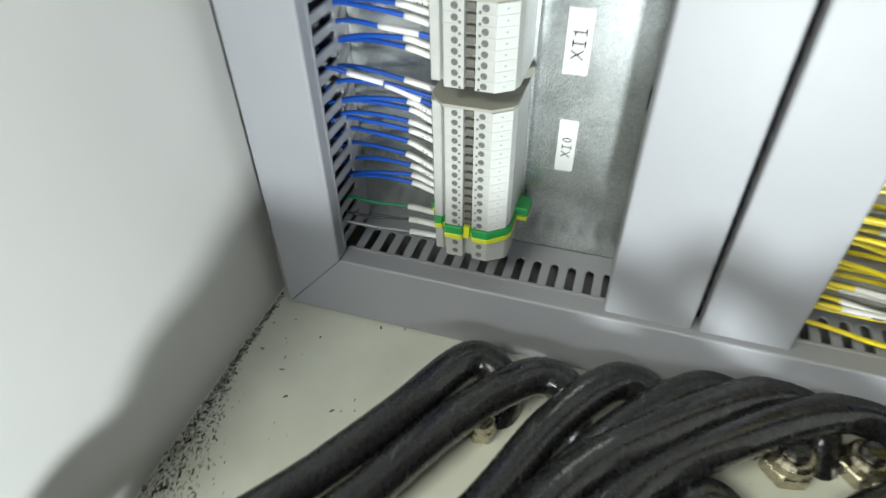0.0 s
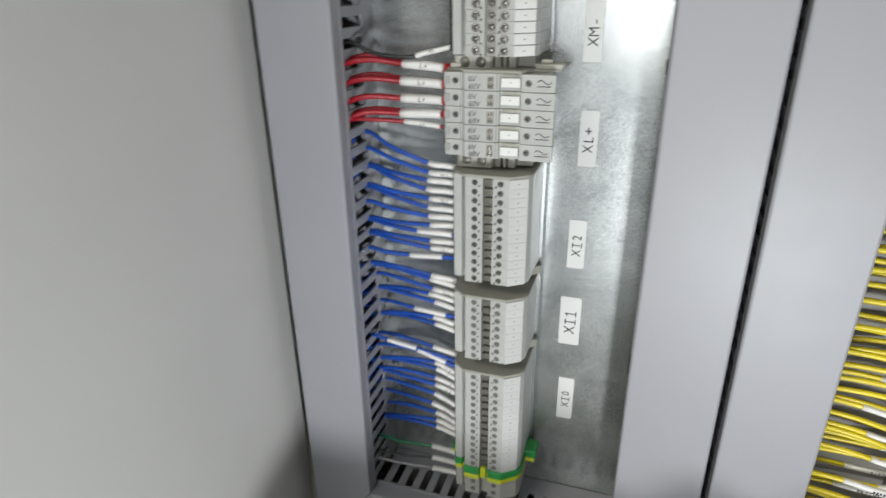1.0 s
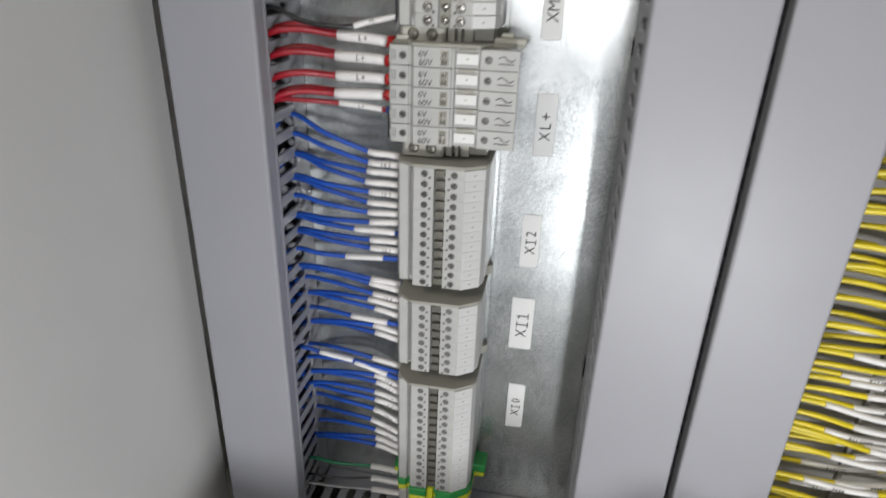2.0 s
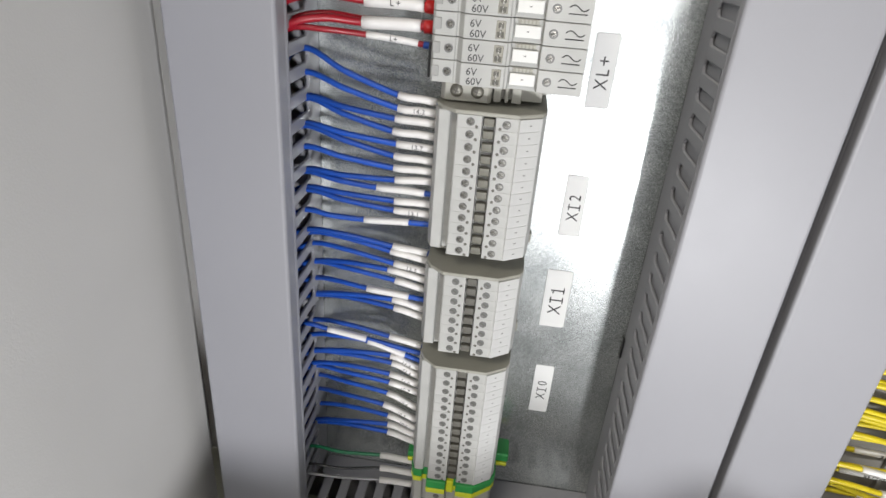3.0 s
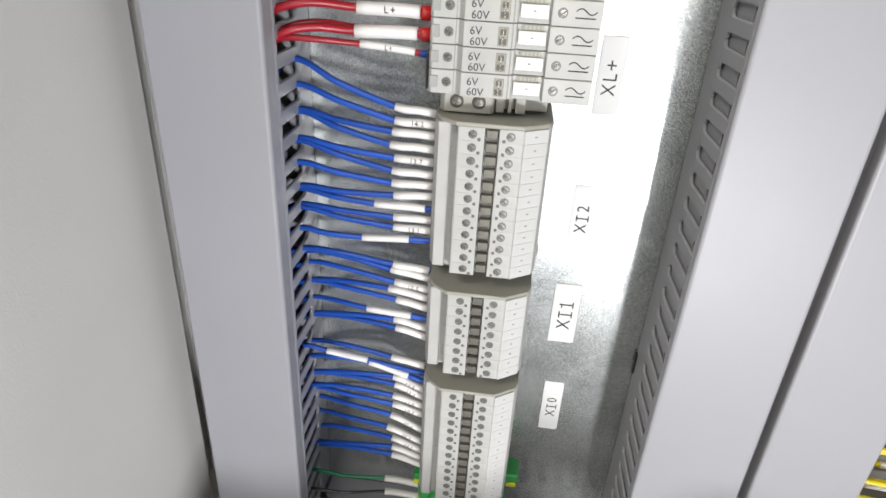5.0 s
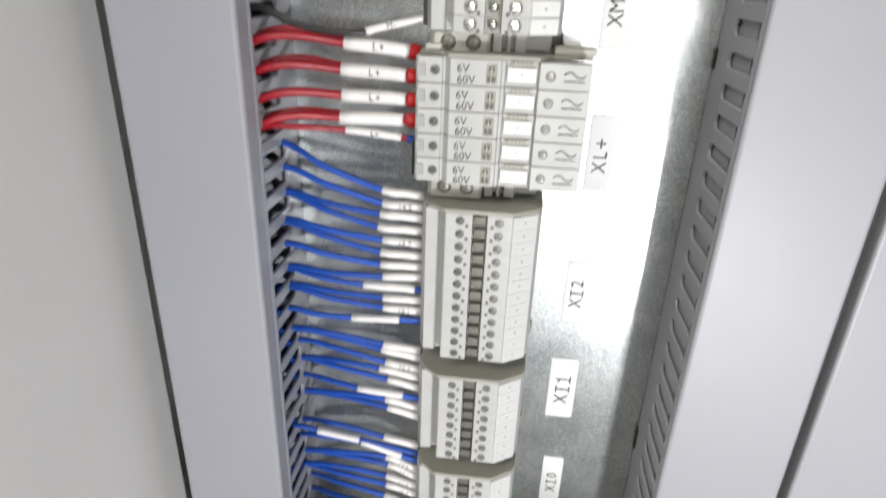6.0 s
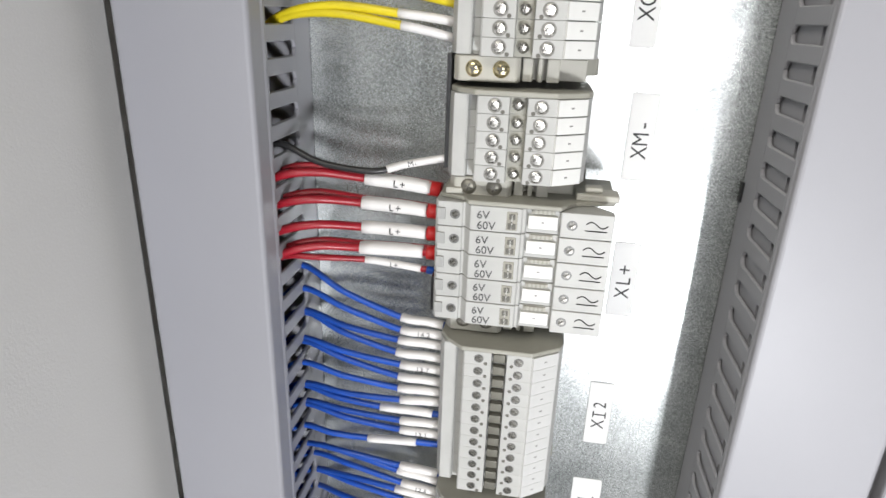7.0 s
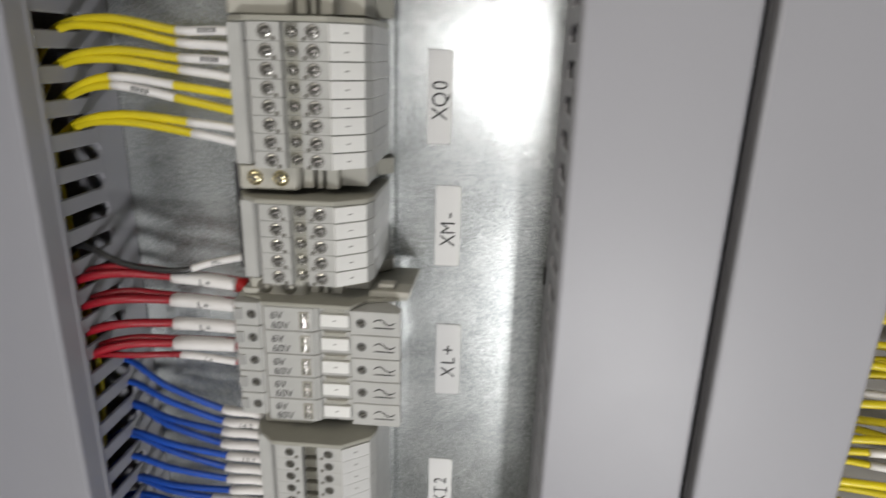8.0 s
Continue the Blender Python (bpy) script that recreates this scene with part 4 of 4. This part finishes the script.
# ---- cables on the cabinet floor ----
CR = 0.0122
# Front ends, out of view, arch up so that their shadows reach the covers.
CABLES = [
    [(0.046, -0.112, 0.012), (0.044, -0.092, 0.040), (0.020, -0.088, 0.049), (-0.014, -0.142, 0.044), (-0.066, -0.214, 0.036), (-0.110, -0.272, 0.054), (-0.125, -0.335, 0.066), (-0.125, -0.385, -0.100), (-0.125, -0.395, -0.500), (-0.125, -0.400, -0.868)],
    [(0.092, -0.108, 0.012), (0.088, -0.090, 0.040), (0.062, -0.088, 0.048), (0.022, -0.132, 0.046), (-0.022, -0.205, 0.042), (-0.070, -0.272, 0.054), (-0.085, -0.335, 0.066), (-0.085, -0.385, -0.100), (-0.085, -0.395, -0.500), (-0.085, -0.400, -0.868)],
    [(0.140, -0.092, 0.012), (0.136, -0.076, 0.036), (0.112, -0.075, 0.046), (0.080, -0.118, 0.048), (0.046, -0.190, 0.046), (-0.008, -0.272, 0.054), (-0.030, -0.335, 0.066), (-0.030, -0.385, -0.100), (-0.030, -0.395, -0.500), (-0.030, -0.400, -0.868)],
    [(0.195, -0.088, 0.012), (0.190, -0.070, 0.036), (0.165, -0.064, 0.045), (0.122, -0.106, 0.047), (0.078, -0.176, 0.054), (0.026, -0.272, 0.072), (0.004, -0.335, 0.066), (-0.005, -0.385, -0.100), (-0.005, -0.395, -0.500), (-0.005, -0.400, -0.868)],
    [(0.236, -0.090, 0.012), (0.230, -0.066, 0.040), (0.199, -0.062, 0.050), (0.136, -0.112, 0.056), (0.088, -0.166, 0.058), (0.040, -0.272, 0.072), (0.030, -0.335, 0.066), (0.030, -0.385, -0.100), (0.030, -0.395, -0.500), (0.030, -0.400, -0.868)],
    [(0.276, -0.088, 0.012), (0.272, -0.064, 0.040), (0.241, -0.062, 0.050), (0.183, -0.098, 0.052), (0.120, -0.158, 0.054), (0.075, -0.272, 0.094), (0.065, -0.335, 0.066), (0.065, -0.385, -0.100), (0.065, -0.395, -0.500), (0.065, -0.400, -0.868)],
    [(0.190, -0.150, 0.012), (0.184, -0.142, 0.034), (0.164, -0.136, 0.040), (0.140, -0.180, 0.036), (0.110, -0.272, 0.094), (0.100, -0.335, 0.066), (0.100, -0.385, -0.100), (0.100, -0.395, -0.500), (0.100, -0.400, -0.868)],
    [(0.300, -0.110, 0.012), (0.292, -0.100, 0.040), (0.262, -0.110, 0.046), (0.210, -0.160, 0.040), (0.150, -0.272, 0.094), (0.140, -0.335, 0.066), (0.140, -0.385, -0.100), (0.140, -0.395, -0.500), (0.140, -0.400, -0.868)],
    # Two more unseen cables, added to cast shadows on the right covers.
    [(0.350, -0.120, 0.012), (0.344, -0.104, 0.040), (0.318, -0.110, 0.050), (0.270, -0.180, 0.050), (0.205, -0.272, 0.100), (0.195, -0.335, 0.070), (0.195, -0.385, -0.100), (0.195, -0.395, -0.500), (0.195, -0.400, -0.868)],
    [(0.400, -0.120, 0.012), (0.394, -0.104, 0.040), (0.368, -0.110, 0.050), (0.320, -0.180, 0.052), (0.252, -0.272, 0.104), (0.245, -0.335, 0.070), (0.245, -0.385, -0.100), (0.245, -0.395, -0.500), (0.245, -0.400, -0.868)],
]
for pts in CABLES:
    c = thing("cable", pts[0], "thick dusty black cable bent out of the cabinet floor", "cable", "black supply cables")
    p = [Vector((q.x, q.y, max(q.z, FLOOR + CR * 0.97) if i > 8 and q.y > -0.262 else q.z)) for i, q in enumerate(smooth_path(pts, 9))]
    part("sheath", tube([q - p[0] for q in p], CR, 16, wobble=0.03), M_CABLE, c, smooth=True)


def gland(x, y, r, label, inner=True):
    ob = thing("cable_gland", (x, y, FLOOR), label, "cable gland", "cable glands")
    hexa = [(r * math.cos(math.radians(60 * k + 12)), r * math.sin(math.radians(60 * k + 12))) for k in range(6)]
    part("hex_nut", prism(hexa, 0.0, 0.010, "z", 0.0008), M_GLAND, ob)
    part("cap", lathe([(r * 0.86, 0.010), (r * 0.84, 0.016), (r * 0.70, 0.0185), (r * 0.55, 0.0185), (r * 0.50, 0.012), (0, 0.012)], pose(0, 0, 0), 20), M_GLAND, ob, smooth=False)
    if inner:
        part("cable_stub", lathe([(r * 0.52, 0.010), (r * 0.52, 0.022), (r * 0.40, 0.024), (0, 0.024)], pose(0, 0, 0), 14), M_CABLE, ob)
    return ob


gland(0.0385, -0.1220, 0.0095, "small nickel cable gland between the black cables")
gland(0.2150, -0.0930, 0.0150, "brass hexagonal cable gland in the cabinet floor")
gland(0.2560, -0.0820, 0.0140, "brass hexagonal cable gland in the cabinet floor")

# ---- swarf and dust on the floor ----
rs = random.Random(11)
verts, faces = [], []
for k in range(3400):
    if k < 2600:
        y = -0.05 - 0.205 * rs.random() ** 0.8
        x = WALL_X + 0.0015 + abs(rs.gauss(0, 0.0018 + 0.015 * max(0, (-y - 0.12)) / 0.1))
        s = rs.uniform(0.00012, 0.00055) * (1 if rs.random() < 0.93 else 2.2)
    else:
        x, y = rs.uniform(WALL_X, 0.25), rs.uniform(-0.258, -0.055)
        s = rs.uniform(0.0002, 0.0008) * (1.0 if rs.random() < 0.95 else 2)
        if k > 2760:
            continue
    a = rs.uniform(0, 6.28)
    l = s * rs.uniform(1, 3)
    cx, sx = math.cos(a), math.sin(a)
    base = len(verts)
    for u, v, h in ((-l, -s, 0), (l, -s * 0.7, 0), (l * 0.8, s, 0), (-l, s * 0.6, 0), (0, 0, s * 1.4)):
        verts.append((x + u * cx - v * sx, y + u * sx + v * cx, FLOOR + h))
    faces += [(base, base + 1, base + 4), (base + 1, base + 2, base + 4), (base + 2, base + 3, base + 4), (base + 3, base, base + 4)]
me = bpy.data.meshes.new("swarf")
me.from_pydata(verts, [], faces)
me.materials.append(M_SWARF)
tagged(new("swarf", me), "drilling swarf and grit scattered along the floor's edge", "swarf", kind="stuff")
